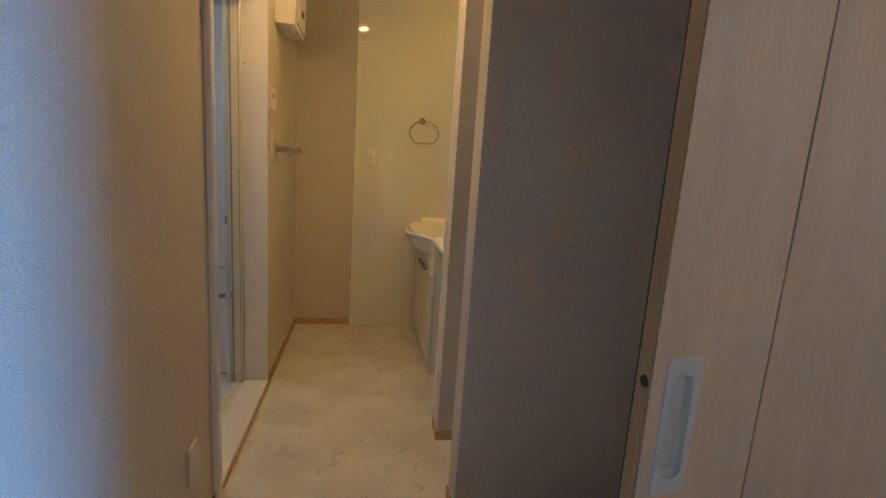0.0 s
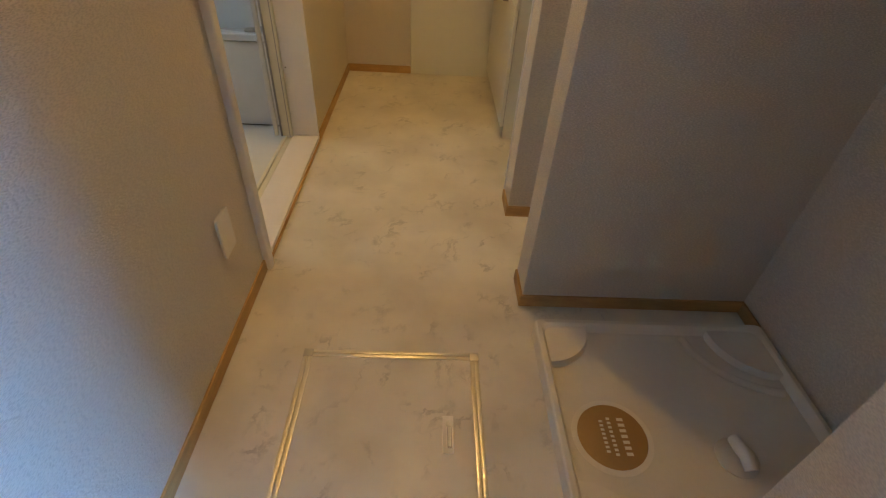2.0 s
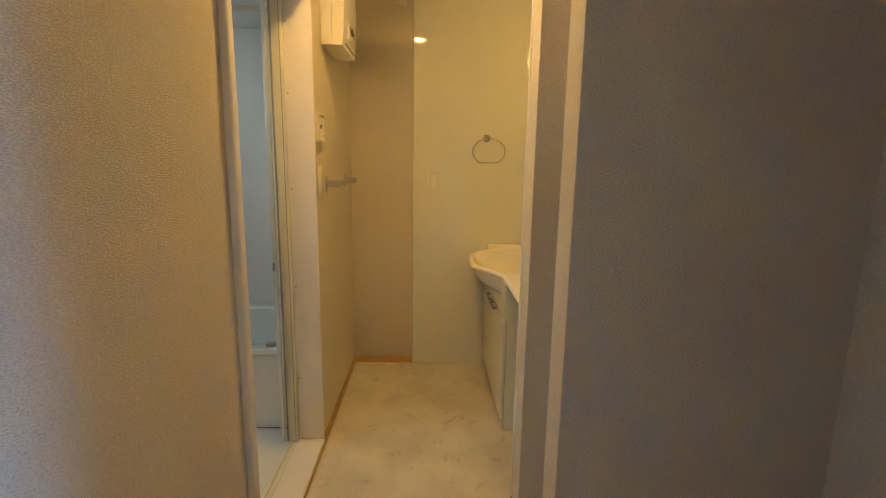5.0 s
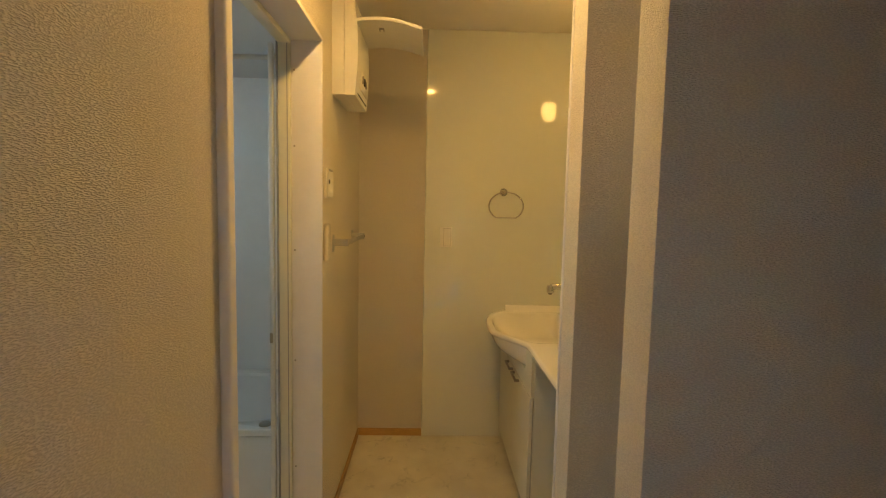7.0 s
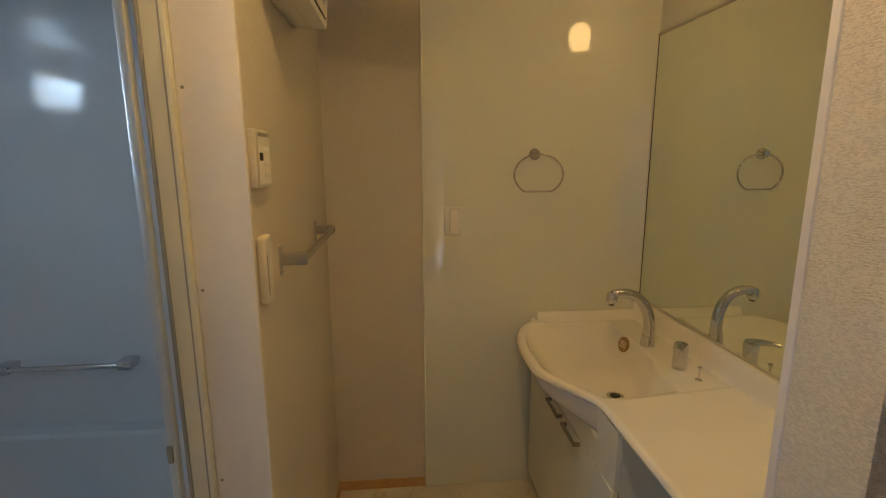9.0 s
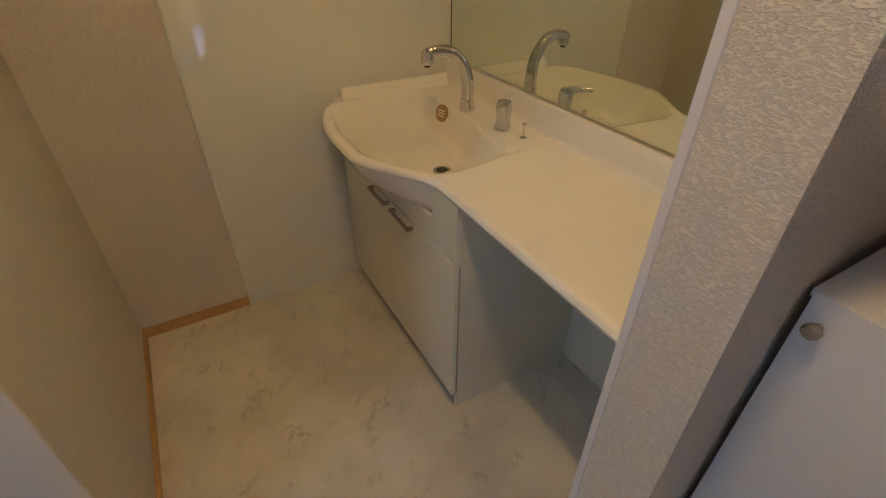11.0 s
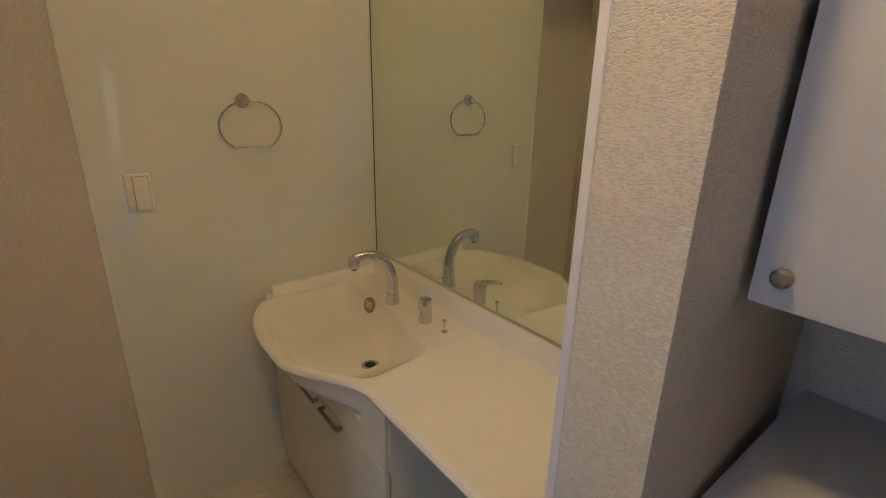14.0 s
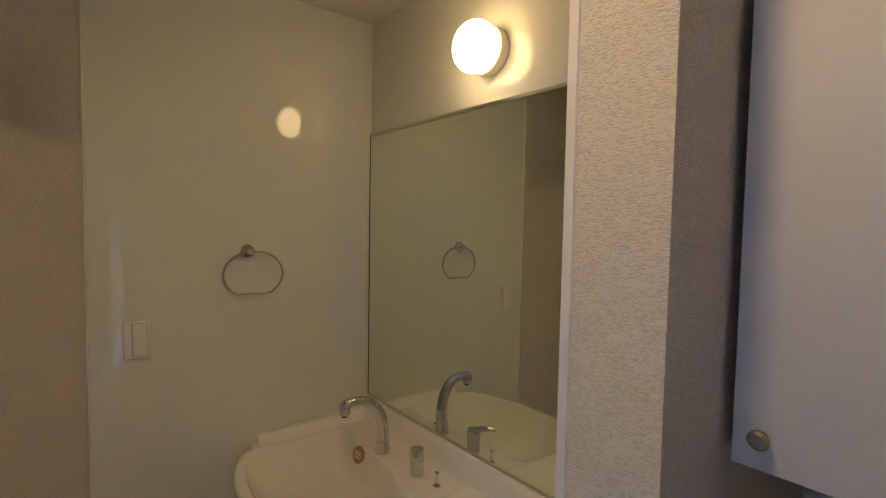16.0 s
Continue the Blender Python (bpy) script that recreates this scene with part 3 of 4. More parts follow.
def washer_pan():
    t = thing("washing_machine_pan", "beige plastic washing-machine drain pan with a raised rim", "drain pan", (1.2, 3.25, 0))
    bm = bmesh.new()
    rings = []
    for inset, z, r in ((0.0, 0.0, 0.02), (0.0, 0.052, 0.02), (0.004, 0.057, 0.02), (0.016, 0.057, 0.02), (0.024, 0.048, 0.03), (0.030, 0.030, 0.035), (0.045, 0.026, 0.04)):
        ring = []
        x0, y0, x1, y1 = PX0 + inset, PY0 + inset, PX1 - inset, PY1 - inset
        for cx, cy, a0 in ((x1 - r, y1 - r, 0), (x0 + r, y1 - r, 90), (x0 + r, y0 + r, 180), (x1 - r, y0 + r, 270)):
            for i in range(7):
                a = radians(a0 + 15 * i)
                ring.append(bm.verts.new((cx + r * math.cos(a), cy + r * math.sin(a), z)))
        rings.append(ring)
    k = len(rings[0])
    for a, b in zip(rings, rings[1:]):
        for i in range(k):
            bm.faces.new((a[i], a[(i + 1) % k], b[(i + 1) % k], b[i]))
    bm.faces.new(rings[-1]), bm.faces.new(rings[0][::-1])
    part("tray", bm, PANPLASTIC, t)

    def quarter(cx, cy, r, sx, sy, z):
        b = bmesh.new()
        top, low = [], []
        for i in range(15):
            a = radians(90 * i / 14)
            for dst, rr, zz in ((top, r - 0.006, z), (low, r, 0.024)):
                dst.append(b.verts.new((cx + sx * rr * math.cos(a), cy + sy * rr * math.sin(a), zz)))
        ct, cl = b.verts.new((cx, cy, z)), b.verts.new((cx, cy, 0.024))
        for i in range(14):
            b.faces.new((top[i], top[i + 1], low[i + 1], low[i]))
            b.faces.new((ct, top[i], top[i + 1]))
        b.faces.new((ct, cl, low[0], top[0])), b.faces.new((ct, top[-1], low[-1], cl))
        bmesh.ops.recalc_face_normals(b, faces=b.faces[:])
        return b
    for cx, cy, r, sx, sy in ((PX0 + 0.022, PY1 - 0.022, 0.135, 1, -1), (PX1 - 0.022, PY1 - 0.022, 0.16, -1, -1), (PX0 + 0.022, PY0 + 0.022, 0.135, 1, 1), (PX1 - 0.022, PY0 + 0.022, 0.135, -1, 1)):
        part("foot_pad", quarter(cx, cy, r, sx, sy, 0.048), PANPLASTIC, t, "raised corner foot pad")
    arc = [(PX1 - 0.022 - 0.23 * math.cos(radians(a)), PY1 - 0.022 - 0.20 * math.sin(radians(a)), 0.027) for a in range(5, 86, 8)]
    part("rib", tube(arc, 0.013, 10), PANPLASTIC, t)
    elbow = part("drain_elbow", tube([(1.288, 3.215, 0.055), (1.290, 3.19, 0.058), (1.298, 3.17, 0.055), (1.300, 3.14, 0.045)], [0.014, 0.016, 0.016, 0.015], 16), PLASTIC, t, "white drain elbow")
    part("drain_collar", lathe([(0.05, 0.024), (0.05, 0.030), (0.042, 0.034), (0.018, 0.036)], Matrix.Translation((1.292, 3.18, 0)), 28), PANPLASTIC, elbow)
    st = thing("round_sticker", "round brown caution sticker with white lettering in the pan", "sticker", (1.004, 3.229, 0.026))
    part("border", lathe([(0.099, 0), (0.099, 0.001), (0.0985, 0.0014)], Matrix.Translation((1.004, 3.229, 0.0262)), 48), INK, st)
    part("disc", lathe([(0.085, 0), (0.085, 0.0008), (0.0845, 0.001)], Matrix.Translation((1.004, 3.229, 0.0277)), 48), BROWN, st)
    rows = ((0.030, 7, 0.016, 0.105), (0.000, 9, 0.009, 0.105), (-0.020, 8, 0.009, 0.090))
    for off, n, w, span in rows:
        for i in range(n):
            y = 3.229 + span / 2 - span * (i + 0.5) / n
            half = span / n * 0.34
            bm = box(1.004 + off - w / 2, y - half, 0.0288, 1.004 + off + w / 2, y + half * 0.6, 0.0292)
            part("mark", bm, INK, st, smooth=False)


washer_pan()


# ---- floor hatch ----
def floor_hatch():
    hx0, hx1, hy0, hy1 = 0.203, 0.692, 2.89, 3.488
    t = thing("floor_hatch", "underfloor access hatch in a champagne aluminium frame", "hatch", (0.43, 3.2, 0))
    for nm, d in (("outer", 0.0), ("inner", 0.0125)):
        w = 0.0105
        for x0, y0, x1, y1 in ((hx0 + d, hy0 + d, hx0 + d + w, hy1 - d), (hx1 - d - w, hy0 + d, hx1 - d, hy1 - d), (hx0 + d + w, hy1 - d - w, hx1 - d - w, hy1 - d), (hx0 + d + w, hy0 + d, hx1 - d - w, hy0 + d + w)):
            part("rail", box(x0, y0, 0.0, x1, y1, 0.004, 0.0012), GOLD, t)
    for cx, cy in ((hx0, hy1), (hx1, hy1), (hx0, hy0), (hx1, hy0)):
        sx, sy = (1 if cx == hx0 else -1), (1 if cy == hy0 else -1)
        part("corner_cap", box(min(cx - 0.002 * sx, cx + 0.024 * sx), min(cy - 0.002 * sy, cy + 0.024 * sy), 0.0, max(cx - 0.002 * sx, cx + 0.024 * sx), max(cy - 0.002 * sy, cy + 0.024 * sy), 0.0052, 0.0012), STEEL, t, "grey corner cap")
    part("lid", box(hx0 + 0.024, hy0 + 0.024, -0.01, hx1 - 0.024, hy1 - 0.024, 0.002), FLOOR, t, "marble-patterned vinyl lid")
    ring = part("pull_plate", box(0.590, 3.189, 0.002, 0.617, 3.289, 0.0045, 0.0015), INK, t, "cream flush pull plate")
    part("pull_tongue", box(0.6035, 3.207, 0.0045, 0.6105, 3.263, 0.0058, 0.001, 1), CABINET, ring)
    part("pull_eye", lathe([(0.0095, 0), (0.0095, 0.0012), (0.008, 0.0018)], Matrix.Translation((0.607, 3.266, 0.0046)), 24), CABINET, ring)
    part("pull_groove", box(0.6015, 3.203, 0.0043, 0.6125, 3.265, 0.0049), SATIN, ring)


floor_hatch()


# ---- plates on the walls ----
def plate(name, label, category, face, centre, w, h, depth, mat=PLASTIC):
    """A rounded cover plate; face 'x' lies on the west wall, 'y' on the north panel."""
    t = thing(name, label, category, centre)
    x, y, z = centre
    if face == "x":
        part("cover", box(x, y - w / 2, z - h / 2, x + depth, y + w / 2, z + h / 2, min(0.003, depth / 3)), mat, t)
    else:
        part("cover", box(x - w / 2, y - depth, z - h / 2, x + w / 2, y, z + h / 2, min(0.003, depth / 3)), mat, t)
    return t


plate("blank_plate", "white blank wall plate low on the wallpaper", "wall plate", "x", (0, 3.626, 0.304), 0.074, 0.122, 0.009)
sw = plate("light_switch", "white wide-rocker light switch on the glossy panel", "light switch", "y", (0.529, YB - 0.006, 1.257), 0.072, 0.122, 0.009)
part("rocker", box(0.516, YB - 0.0205, 1.205, 0.557, YB - 0.0145, 1.309, 0.002), PLASTIC, sw)
part("rocker_gap", box(0.5145, YB - 0.0158, 1.2035, 0.5585, YB - 0.0148, 1.3105), SATIN, sw)

HANDSET = mottled("ivory_plastic", (0.66, 0.61, 0.52), (0.72, 0.67, 0.58), 0.4, 9.0, 0.05, 150.0)
ctl = plate("heater_control", "white water-heater control with a small dark display", "control panel", "x", (0, 4.822, 1.522), 0.100, 0.124, 0.016, HANDSET)
part("face", box(0.018, 4.779, 1.467, 0.0195, 4.866, 1.577, 0.0005, 1), INK, ctl)
part("display", box(0.0195, 4.787, 1.518, 0.0205, 4.810, 1.535), DARK, ctl, "small dark display")
for y, z in ((4.827, 1.542), (4.827, 1.512), (4.827, 1.487), (4.851, 1.542), (4.851, 1.512), (4.851, 1.487)):
    part("button", box(0.0195, y - 0.008, z - 0.005, 0.0215, y + 0.008, z + 0.005, 0.001, 1), PLASTIC, ctl)
part("top_cap", box(0.0195, 4.784, 1.569, 0.0205, 4.861, 1.577), SATIN, ctl)

hs = thing("wall_handset", "white rounded handset holder on the wallpaper", "handset", (0, 4.80, 1.265))
part("body", box(0, 4.772, 1.203, 0.020, 4.830, 1.356, 0.008, 4), HANDSET, hs)
part("slot", box(0.0195, 4.782, 1.225, 0.021, 4.787, 1.315), SATIN, hs)

# towel bar on the west wall
tb = thing("towel_bar", "grey metal towel bar on two wall brackets", "towel bar", (0, 5.2, 1.27))
for y in (4.966, 5.472):
    br = part("bracket", box(0.004, y - 0.010, 1.252, 0.070, y + 0.010, 1.284, 0.003), STEEL, tb)
    part("wall_plate", box(0, y - 0.013, 1.226, 0.005, y + 0.013, 1.302, 0.002), STEEL, br)
part("bar", box(0.058, 4.960, 1.257, 0.068, 5.478, 1.279, 0.003), STEEL, tb)
part("end_hole", lathe([(0.006, 0), (0.006, 0.001), (0.004, 0.0015)], Matrix.Translation((0.0695, 5.472, 1.268)) @ pose(0, 0, 0, 0, 90, 0), 16), DARK, tb)

# towel ring
tr = thing("towel_ring", "chrome towel ring on a round rose", "towel ring", (0.875, YB - 0.006, 1.535))
part("rose", lathe([(0.024, 0), (0.024, 0.008), (0.019, 0.014), (0.013, 0.02), (0.015, 0.034), (0.011, 0.038)], Matrix.Translation((0.873, YB - 0.006, 1.535)) @ pose(0, 0, 0, 90, 0, 0), 32), CHROME, tr)
pts = []
for i in range(72):
    a = 2 * math.pi * i / 72
    x, z = 0.104 * math.cos(a), 0.084 * math.sin(a)
    pts.append((0.887 + x, YB - 0.032, 1.451 + max(z, -0.070)))
part("ring", tube(pts, 0.0042, 12, True), CHROME, tr)

# ---- distribution board and shelf hood in the corner ----
db = thing("breaker_box", "white wall breaker box with its bowed lid flipped open", "breaker box", (0, 5.1, 1.9))


def bowed(y0, y1, z0, z1, x0, x1, bulge, n=14):
    bm = bmesh.new()
    front, back = [], []
    for i in range(n + 1):
        f = i / n
        z = z0 + (z1 - z0) * f
        x = x1 + bulge * math.sin(math.pi * f)
        front.append((bm.verts.new((x, y0, z)), bm.verts.new((x, y1, z))))
        back.append((bm.verts.new((x0, y0, z)), bm.verts.new((x0, y1, z))))
    for i in range(n):
        bm.faces.new((front[i][0], front[i][1], front[i + 1][1], front[i + 1][0]))
        bm.faces.new((back[i][1], back[i][0], back[i + 1][0], back[i + 1][1]))
        bm.faces.new((back[i][0], front[i][0], front[i + 1][0], back[i + 1][0]))
        bm.faces.new((front[i][1], back[i][1], back[i + 1][1], front[i + 1][1]))
    bm.faces.new((back[0][0], back[0][1], front[0][1], front[0][0]))
    bm.faces.new((front[-1][0], front[-1][1], back[-1][1], back[-1][0]))
    bmesh.ops.recalc_face_normals(bm, faces=bm.faces[:])
    return bm


part("back_box", box(0, 4.935, 1.906, 0.052, 5.30, 2.30, 0.003), PLASTIC, db)
cover = part("cover", bowed(4.935, 5.30, 1.906, 2.30, 0.0535, 0.098, 0.012), PLASTIC, db)
part("breaker_window", box(0.103, 5.06, 1.956, 0.1085, 5.24, 2.056, 0.002), INK, cover)
for i in range(3):
    part("breaker_switch", box(0.108, 5.085 + 0.05 * i, 1.991, 0.115, 5.10 + 0.05 * i, 2.026, 0.002), DARK if i == 1 else SATIN, cover)
part("window_seam", box(0.097, 5.00, 1.924, 0.1025, 5.27, 1.928), DARK, cover)

# the box's flip-up lid, left open
bm = bmesh.new()
grid = []
for i in range(15):
    f = i / 14
    x, z = 0.092 + 0.290 * f, 2.198 + 0.028 * math.sin(math.pi * (0.15 + 0.85 * f)) - 0.012 * f
    grid.append([bm.verts.new((x, yy, z + dz)) for yy, dz in ((4.940, 0.0), (4.940, 0.013), (4.952, 0.013), (4.952, 0.004), (5.288, 0.004), (5.288, 0.011), (5.298, 0.011), (5.298, 0.0))])
for p, q in zip(grid, grid[1:]):
    for k in range(8):
        bm.faces.new((p[k], p[(k + 1) % 8], q[(k + 1) % 8], q[k]))
bm.faces.new(grid[0]), bm.faces.new(grid[-1][::-1])
bmesh.ops.recalc_face_normals(bm, faces=bm.faces[:])
lid = part("lid", bm, PLASTIC, db, "white bowed lid, flipped open")
part("catch", joined(box(0.188, 5.035, 2.214, 0.192, 5.06, 2.221), box(0.206, 5.035, 2.214, 0.210, 5.06, 2.221), box(0.188, 5.031, 2.214, 0.210, 5.035, 2.221)), SATIN, lid, smooth=False)

# ---- vanity ----
CZ = 0.815


def front(y):
    """The counter's front edge, straight by the knee space and bowed out at the basin."""
    f = min(max((y - 4.945) / 0.30, 0), 1)
    s = f * f * (3 - 2 * f)
    g = min(max((YB - 0.05 - y) / 0.34, 0), 1)
    g = math.sqrt(max(1 - (1 - g) ** 2, 0))
    return 0.889 - 0.139 * s * (0.05 + 0.95 * g)


def ease(v):
    v = min(max(v, 0), 1)
    return v * v * (3 - 2 * v)


def wall_rise(d, w):
    """How far a basin wall of run w has come down, d inside its lip, with a rounded lip."""
    v = min(max(d / w, 0), 1)
    return (1 - (1 - v) ** 2) * ease(v / 0.14 + 0.15)


def height(x, y):
    lip = 4.994 + 0.13 * (x - 0.95)
    z = CZ - 0.0035 * ease((y - lip + 0.012) / 0.014) * ease((x - 0.92) / 0.05)
    back = 1.168 + 0.046 * ease((y - 5.13) / 0.22)
    dn = [wall_rise(x - front(y) - 0.027, 0.15), wall_rise(back - x, 0.075), wall_rise(y - lip, 0.24), wall_rise(5.678 - y, 0.22)]
    z -= 0.100 * dn[0] * dn[1] * dn[2] * dn[3]
    q = min(math.hypot((x - 1.045) / 0.15, (y - 5.215) / 0.20), 1)
    z -= 0.012 * (0.5 + 0.5 * math.cos(math.pi * q)) * dn[2]
    if x > 1.338:
        z = CZ + 0.079 * ease((x - 1.338) / 0.026)
    if x > front(y) + 0.02 and y > YB - 0.052:
        z = max(z, CZ + 0.032 * ease((y - (YB - 0.052)) / 0.026))
    return z


def countertop():
    t = thing("vanity_counter", "cream-white moulded counter with an integral bowed basin", "washbasin", (1.1, 5.1, CZ))
    ny, nx = 230, 110
    y0, y1 = P2T + 0.004, YB - 0.007
    verts, faces = [], []
    cols = nx + 6
    for i in range(ny + 1):
        y = y0 + (y1 - y0) * i / ny
        xf = front(y)
        for dx, dz in ((0.05, -0.026), (0.006, -0.026), (0.0, -0.022), (-0.003, -0.014), (0.0, -0.006)):
            verts.append((xf + dx, y, CZ + dz))
        verts.append((xf + 0.006, y, CZ - 0.001))
        for j in range(nx):
            x = xf + 0.012 + (XR - 0.004 - xf - 0.012) * j / (nx - 1)
            verts.append((x, y, height(x, y)))
    for i in range(ny):
        for j in range(cols - 1):
            a = i * cols + j
            faces.append((a, a + cols, a + cols + 1, a + 1))
    me = bpy.data.meshes.new("counter_top")
    me.from_pydata(verts, [], faces)
    bm = bmesh.new()
    bm.from_mesh(me)
    bmesh.ops.recalc_face_normals(bm, faces=bm.faces[:])
    if sum(f.normal.z for f in bm.faces) < 0:
        bmesh.ops.reverse_faces(bm, faces=bm.faces[:])
    top = part("counter_top", bm, ENAMEL, t)
    # the basin's belly under the rim
    bm = bmesh.new()
    rows = []
    for k in range(9):
        f = k / 8
        row = []
        for i in range(41):
            y = 4.985 + (YB - 0.012 - 4.985) * i / 40
            w = math.sin(math.pi * min(i / 40 + 0.08, 1)) ** 0.5
            xf = front(y) + 0.016
            x = xf + (0.93 - xf) * (1 - math.cos(f * math.pi / 2)) if f < 1 else 0.93
            row.append(bm.verts.new((x, y, CZ - 0.024 - (0.109 + 0.012 * w) * math.sin(f * math.pi / 2))))
        rows.append(row)
    for a, b in zip(rows, rows[1:]):
        for i in range(40):
            bm.faces.new((a[i], a[i + 1], b[i + 1], b[i]))
    bmesh.ops.recalc_face_normals(bm, faces=bm.faces[:])
    part("basin_belly", bm, ENAMEL, t)
    drain = part("drain", lathe([(0.030, 0), (0.030, 0.003), (0.026, 0.005), (0.019, 0.004), (0.019, 0.002)], Matrix.Translation((1.045, 5.215, height(1.045, 5.215) - 0.001)), 32), CHROME, t, "chrome basin drain")
    part("strainer", lathe([(0.0185, 0), (0.0185, 0.003), (0.011, 0.006), (0.004, 0.007)], Matrix.Translation((1.045, 5.215, height(1.045, 5.215))), 24), DARK, drain)
    return t


countertop()
ov = thing("basin_sticker", "round tan sticker inside the basin wall", "sticker", (1.17, 5.42, 0.79))
mst = Matrix.Translation((1.191, 5.476, 0.782)) @ pose(0, 0, 0, 0, -76, 8)
part("disc", lathe([(0.031, -0.006), (0.031, 0.001), (0.0305, 0.0014)], mst, 32), BROWN, ov)
for dz in (-0.009, 0.001, 0.010):
    bm = box(-0.002 + dz, -0.018, 0.0014, 0.002 + dz, 0.018, 0.0018)
    bm.transform(mst)
    part("mark", bm, INK, ov, smooth=False)

# spout
sp = thing("basin_spout", "chrome arched basin spout", "tap", (1.242, 5.385, CZ))
arc = [(1.242, 5.385, 0.818), (1.244, 5.386, 0.86), (1.242, 5.388, 0.91), (1.230, 5.391, 0.955), (1.208, 5.395, 0.988), (1.182, 5.398, 1.008), (1.152, 5.400, 1.017), (1.120, 5.402, 1.017), (1.100, 5.403, 1.013)]
fine = []
for i in range(len(arc) - 1):
    p0, p1, p2, p3 = (Vector(arc[max(0, min(len(arc) - 1, i + k))]) for k in (-1, 0, 1, 2))
    for s in range(5):
        f = s / 5
        fine.append(0.5 * ((2 * p1) + (p2 - p0) * f + (2 * p0 - 5 * p1 + 4 * p2 - p3) * f * f + (3 * p1 - p0 - 3 * p2 + p3) * f ** 3))
fine.append(Vector(arc[-1]))
part("spout", tube(fine, [0.0225 - 0.0045 * min(i / 34, 1) for i in range(len(fine))], 24), CHROME, sp)
part("base_ring", lathe([(0.027, 0), (0.027, 0.005), (0.0255, 0.016), (0.0225, 0.040)], Matrix.Translation((1.242, 5.385, CZ)), 32), CHROME, sp)
noz = part("nozzle", lathe([(0.018, 0), (0.0205, 0.006), (0.0205, 0.034), (0.016, 0.042)], Matrix.Translation((1.097, 5.403, 0.981)), 28), CHROME, sp)
part("aerator", lathe([(0.010, -0.007), (0.011, 0.001), (0.011, 0.004)], Matrix.Translation((1.097, 5.403, 0.980)), 20), DARK, noz)

# lever valve
lv = thing("lever_valve", "chrome single-lever basin valve", "tap", (1.252, 5.188, CZ))
part("body", lathe([(0.0235, 0), (0.0245, 0.010), (0.0225, 0.036), (0.0245, 0.044), (0.0245, 0.074), (0.021, 0.086), (0.008, 0.091)], Matrix.Translation((1.252, 5.188, CZ)), 32), CHROME, lv)
d = Vector((-0.62, -0.78, 0))
base = Vector((1.252, 5.188, CZ + 0.080))
part("lever", tube([base, base + d * 0.03 + Vector((0, 0, 0.008)), base + d * 0.06 + Vector((0, 0, 0.011)), base + d * 0.085 + Vector((0, 0, 0.010))], [0.013, 0.011, 0.008, 0.007], 16), CHROME, lv)

# pop-up knob
pk = thing("plug_knob", "small chrome pop-up plug knob", "plug knob", (1.258, 5.088, CZ))
part("flange", lathe([(0.0115, 0), (0.0115, 0.003), (0.006, 0.005)], Matrix.Translation((1.258, 5.088, CZ)), 24), CHROME, pk)
part("stem", lathe([(0.0028, 0.003), (0.0028, 0.028), (0.0035, 0.032), (0.0075, 0.042), (0.0075, 0.045), (0.003, 0.047)], Matrix.Translation((1.258, 5.088, CZ)), 20), CHROME, pk)


def vanity_cabinet():
    t = thing("vanity_cabinet", "cream laminate vanity base with two doors", "cabinet", (1.1, 5.3, 0))
    y0, y1 = 4.865, YB - 0.008
    part("side_panel", box(0.905, y0, 0.0, XR - 0.002, y0 + 0.016, CZ - 0.027), CABINET, t)
    part("side_panel", box(0.902, y1 - 0.016, 0.0, XR - 0.002, y1, CZ - 0.027), CABINET, t)
    part("bottom_panel", box(0.925, y0 + 0.016, 0.06, XR - 0.002, y1 - 0.016, 0.076), CABINET, t)
    part("backing", box(0.904, y0 + 0.016, 0.076, 0.912, y1 - 0.016, CZ - 0.16), CABINET, t)
    part("plinth", box(0.925, y0 + 0.016, 0.0, 0.94, y1 - 0.016, 0.0595), SATIN, t, "recessed grey plinth")
    part("top_panel", joined(box(0.890, y0 + 0.002, 0.604, 0.904, y1 - 0.01, CZ - 0.131), box(0.890, y0 + 0.002, CZ - 0.1309, 0.904, 4.998, CZ - 0.0275), box(0.890, 5.672, CZ - 0.1309, 0.904, y1 - 0.01, CZ - 0.0275)), CABINET, t)
    part("edge_seam", box(0.9005, y0 - 0.0006, 0.062, 0.9025, y0 + 0.0015, 0.598), SATIN, t)
    for a, b, ya, yb in ((y0 + 0.002, 5.2709, 5.113, 5.250), (5.2711, y1 - 0.01, 5.290, 5.427)):
        o = part("door", box(0.886, a, 0.062, 0.904, b, 0.600, 0.0005, 1), CABINET, t)
        z = 0.588
        part("handle", joined(box(0.862, ya, z - 0.006, 0.872, yb, z + 0.006, 0.0025), box(0.870, ya, z - 0.006, 0.887, ya + 0.012, z + 0.006, 0.002), box(0.870, yb - 0.012, z - 0.006, 0.887, yb, z + 0.006, 0.002)), SATIN, o, "dark satin bow handle")


vanity_cabinet()

# mirror
mi = thing("mirror", "large frameless-looking wall mirror with thin steel edging", "mirror", (XR, 5.0, 0.9))
MY0, MY1, MZ0, MZ1 = P2T + 0.004, YB - 0.010, 0.900, 2.008
part("glass", box(XR - 0.006, MY0, MZ0, XR - 0.0006, MY1, MZ1), MIRROR, mi, smooth=False)
part("top_rail", box(XR - 0.011, MY0, MZ1, XR - 0.0006, MY1, MZ1 + 0.012, 0.001, 1), STEEL, mi)
part("bottom_rail", box(XR - 0.011, MY0, MZ0 - 0.008, XR - 0.0006, MY1, MZ0, 0.001, 1), STEEL, mi)
part("side_edge", box(XR - 0.0075, MY1, MZ0 - 0.008, XR - 0.0006, MY1 + 0.002, MZ1 + 0.012), DARK, mi)

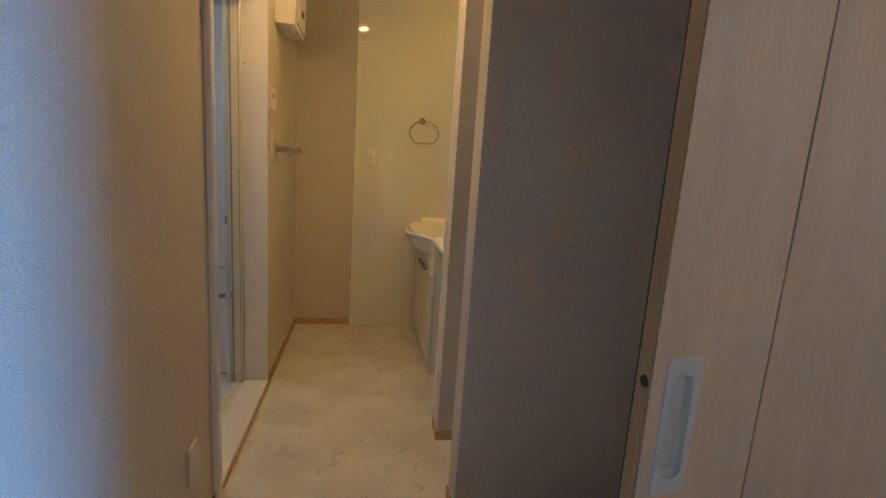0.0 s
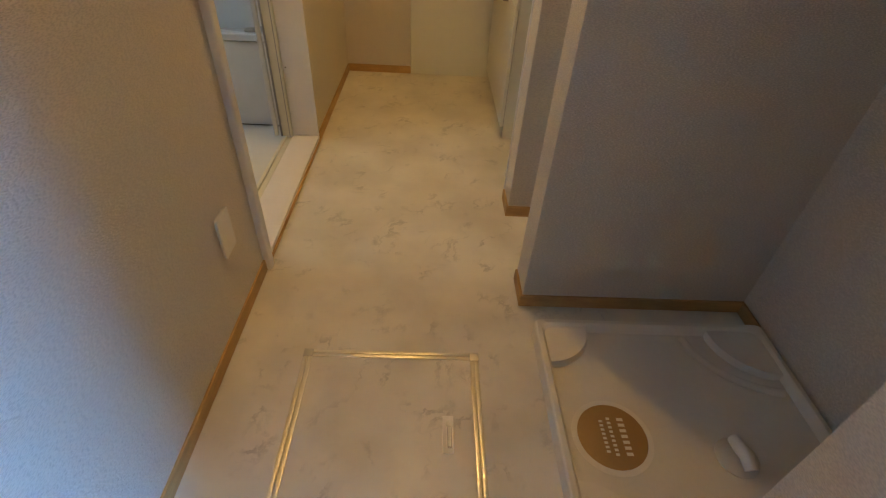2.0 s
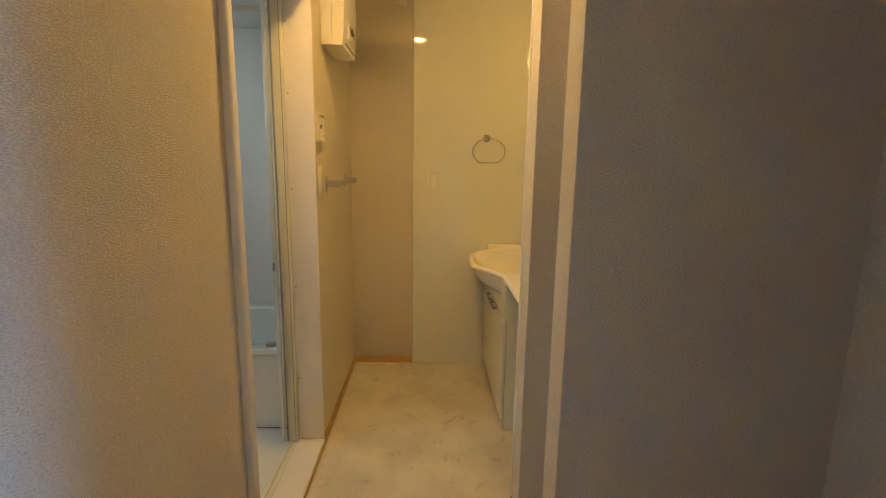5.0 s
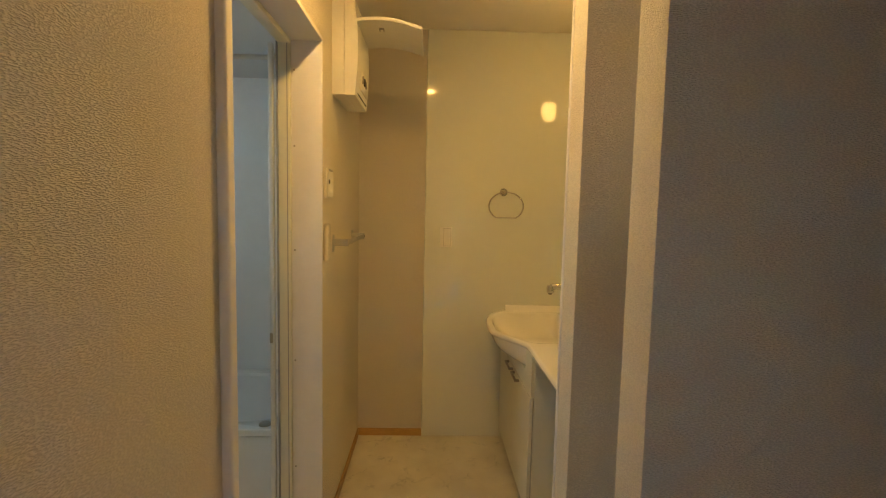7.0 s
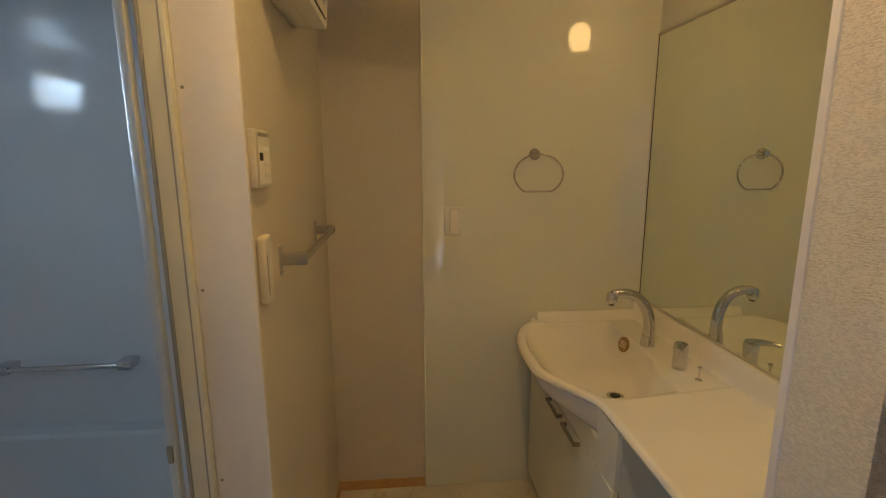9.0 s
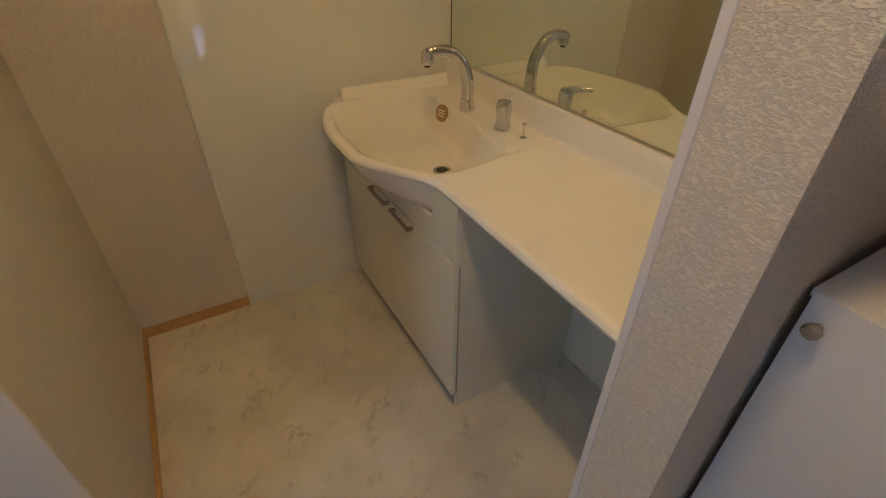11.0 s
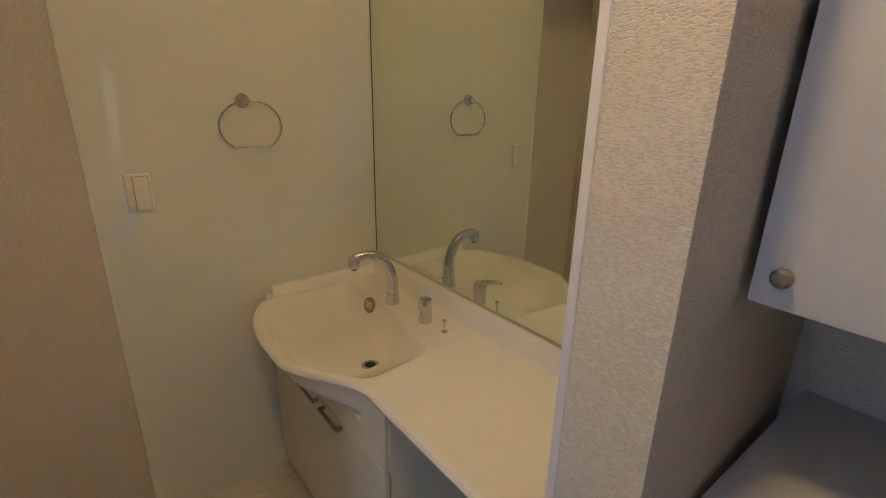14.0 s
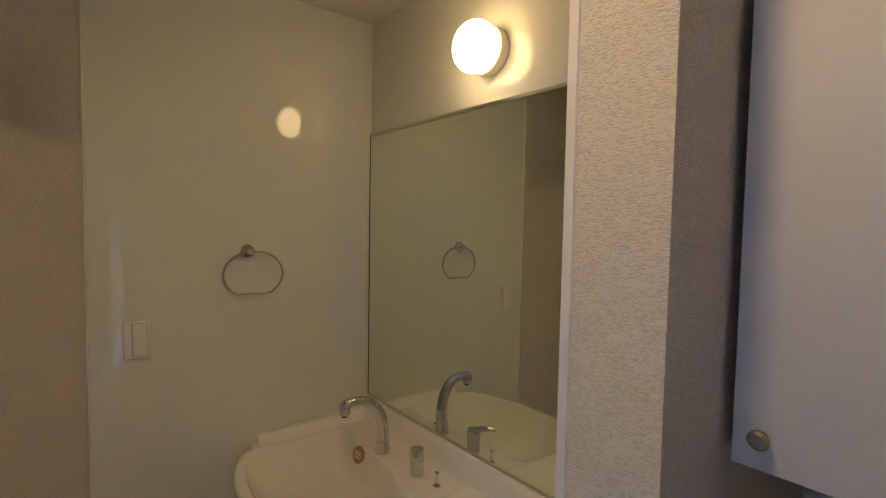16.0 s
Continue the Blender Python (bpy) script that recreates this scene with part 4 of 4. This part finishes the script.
# globe lamp above the mirror
lp = thing("wall_lamp", "lit round opal globe wall lamp above the mirror", "wall lamp", (XR, 5.008, 2.18))
m = Matrix.Translation((XR, 5.008, 2.170)) @ pose(0, 0, 0, 0, -90, 0)
part("base", lathe([(0.068, 0), (0.071, 0.006), (0.071, 0.034), (0.064, 0.040)], m, 40), PLASTIC, lp)
prof = [(0.058, 0.040)] + [(0.076 * math.sin(radians(a)), 0.078 - 0.056 * math.cos(radians(a))) for a in range(52, 178, 7)] + [(0.002, 0.134)]
part("globe", lathe(prof, m, 48), OPAL, lp, "glowing opal glass globe")


# ---- linen cabinet in the recess ----
def linen_cabinet():
    lx, ux, ya, yb = 1.03, 1.043, P1T + 0.004, P2Y + 0.001
    lo = thing("lower_cabinet", "white laminate lower linen cabinet with a round knob", "cabinet", (1.2, 4.0, 0))
    part("carcass", box(lx + 0.02, ya, 0.0, AX - 0.004, yb, 0.962), LAMINATE, lo)
    part("top", box(lx + 0.004, ya, 0.962, AX - 0.004, yb, 0.976, 0.002), LAMINATE, lo)
    dr = part("door", box(lx, ya + 0.002, 0.05, lx + 0.018, yb - 0.005, 0.975, 0.002), LAMINATE, lo)
    part("knob", lathe([(0.006, 0), (0.006, 0.010), (0.0125, 0.015), (0.0125, 0.020), (0.009, 0.024), (0.002, 0.025)], Matrix.Translation((lx, 4.158, 0.928)) @ pose(0, 0, 0, 0, -90, 0), 28), SATIN, dr, "satin metal knob")
    up = thing("upper_cabinet", "white laminate upper linen cabinet with a round knob", "cabinet", (1.3, 4.0, 1.36))
    part("carcass", box(ux + 0.02, ya, 1.338, AX - 0.004, yb, H - 0.002), LAMINATE, up)
    dr = part("door", box(ux, ya + 0.002, 1.332, ux + 0.018, yb - 0.005, H - 0.01, 0.002), LAMINATE, up)
    part("knob", lathe([(0.006, 0), (0.006, 0.010), (0.0125, 0.015), (0.0125, 0.020), (0.009, 0.024), (0.002, 0.025)], Matrix.Translation((ux, 4.146, 1.378)) @ pose(0, 0, 0, 0, -90, 0), 28), SATIN, dr, "satin metal knob")


linen_cabinet()

# ---- recessed ceiling lamp between doorway and linen cabinet ----
dl = thing("ceiling_downlight", "lit round recessed ceiling downlight", "ceiling light", (0.40, 4.27, H))
m = Matrix.Translation((0.40, 4.27, H)) @ pose(0, 0, 0, 180, 0, 0)
part("trim_ring", tube([(0.40 + 0.062 * math.cos(2 * math.pi * i / 40), 4.27 + 0.062 * math.sin(2 * math.pi * i / 40), H - 0.004) for i in range(40)], 0.007, 10, True), PLASTIC, dl)
part("lens", lathe([(0.052, 0.0), (0.052, 0.004), (0.045, 0.007), (0.002, 0.009)], m, 36), SPOT, dl, "glowing lens")

# rounded end strip of the splash panel
structure("trim_panel", tube([(0.402, YB - 0.0035, 0.0), (0.402, YB - 0.0035, H - 0.001)], 0.005, 12), GLOSS, "thin glossy end strip of the splash panel", "trim", True)
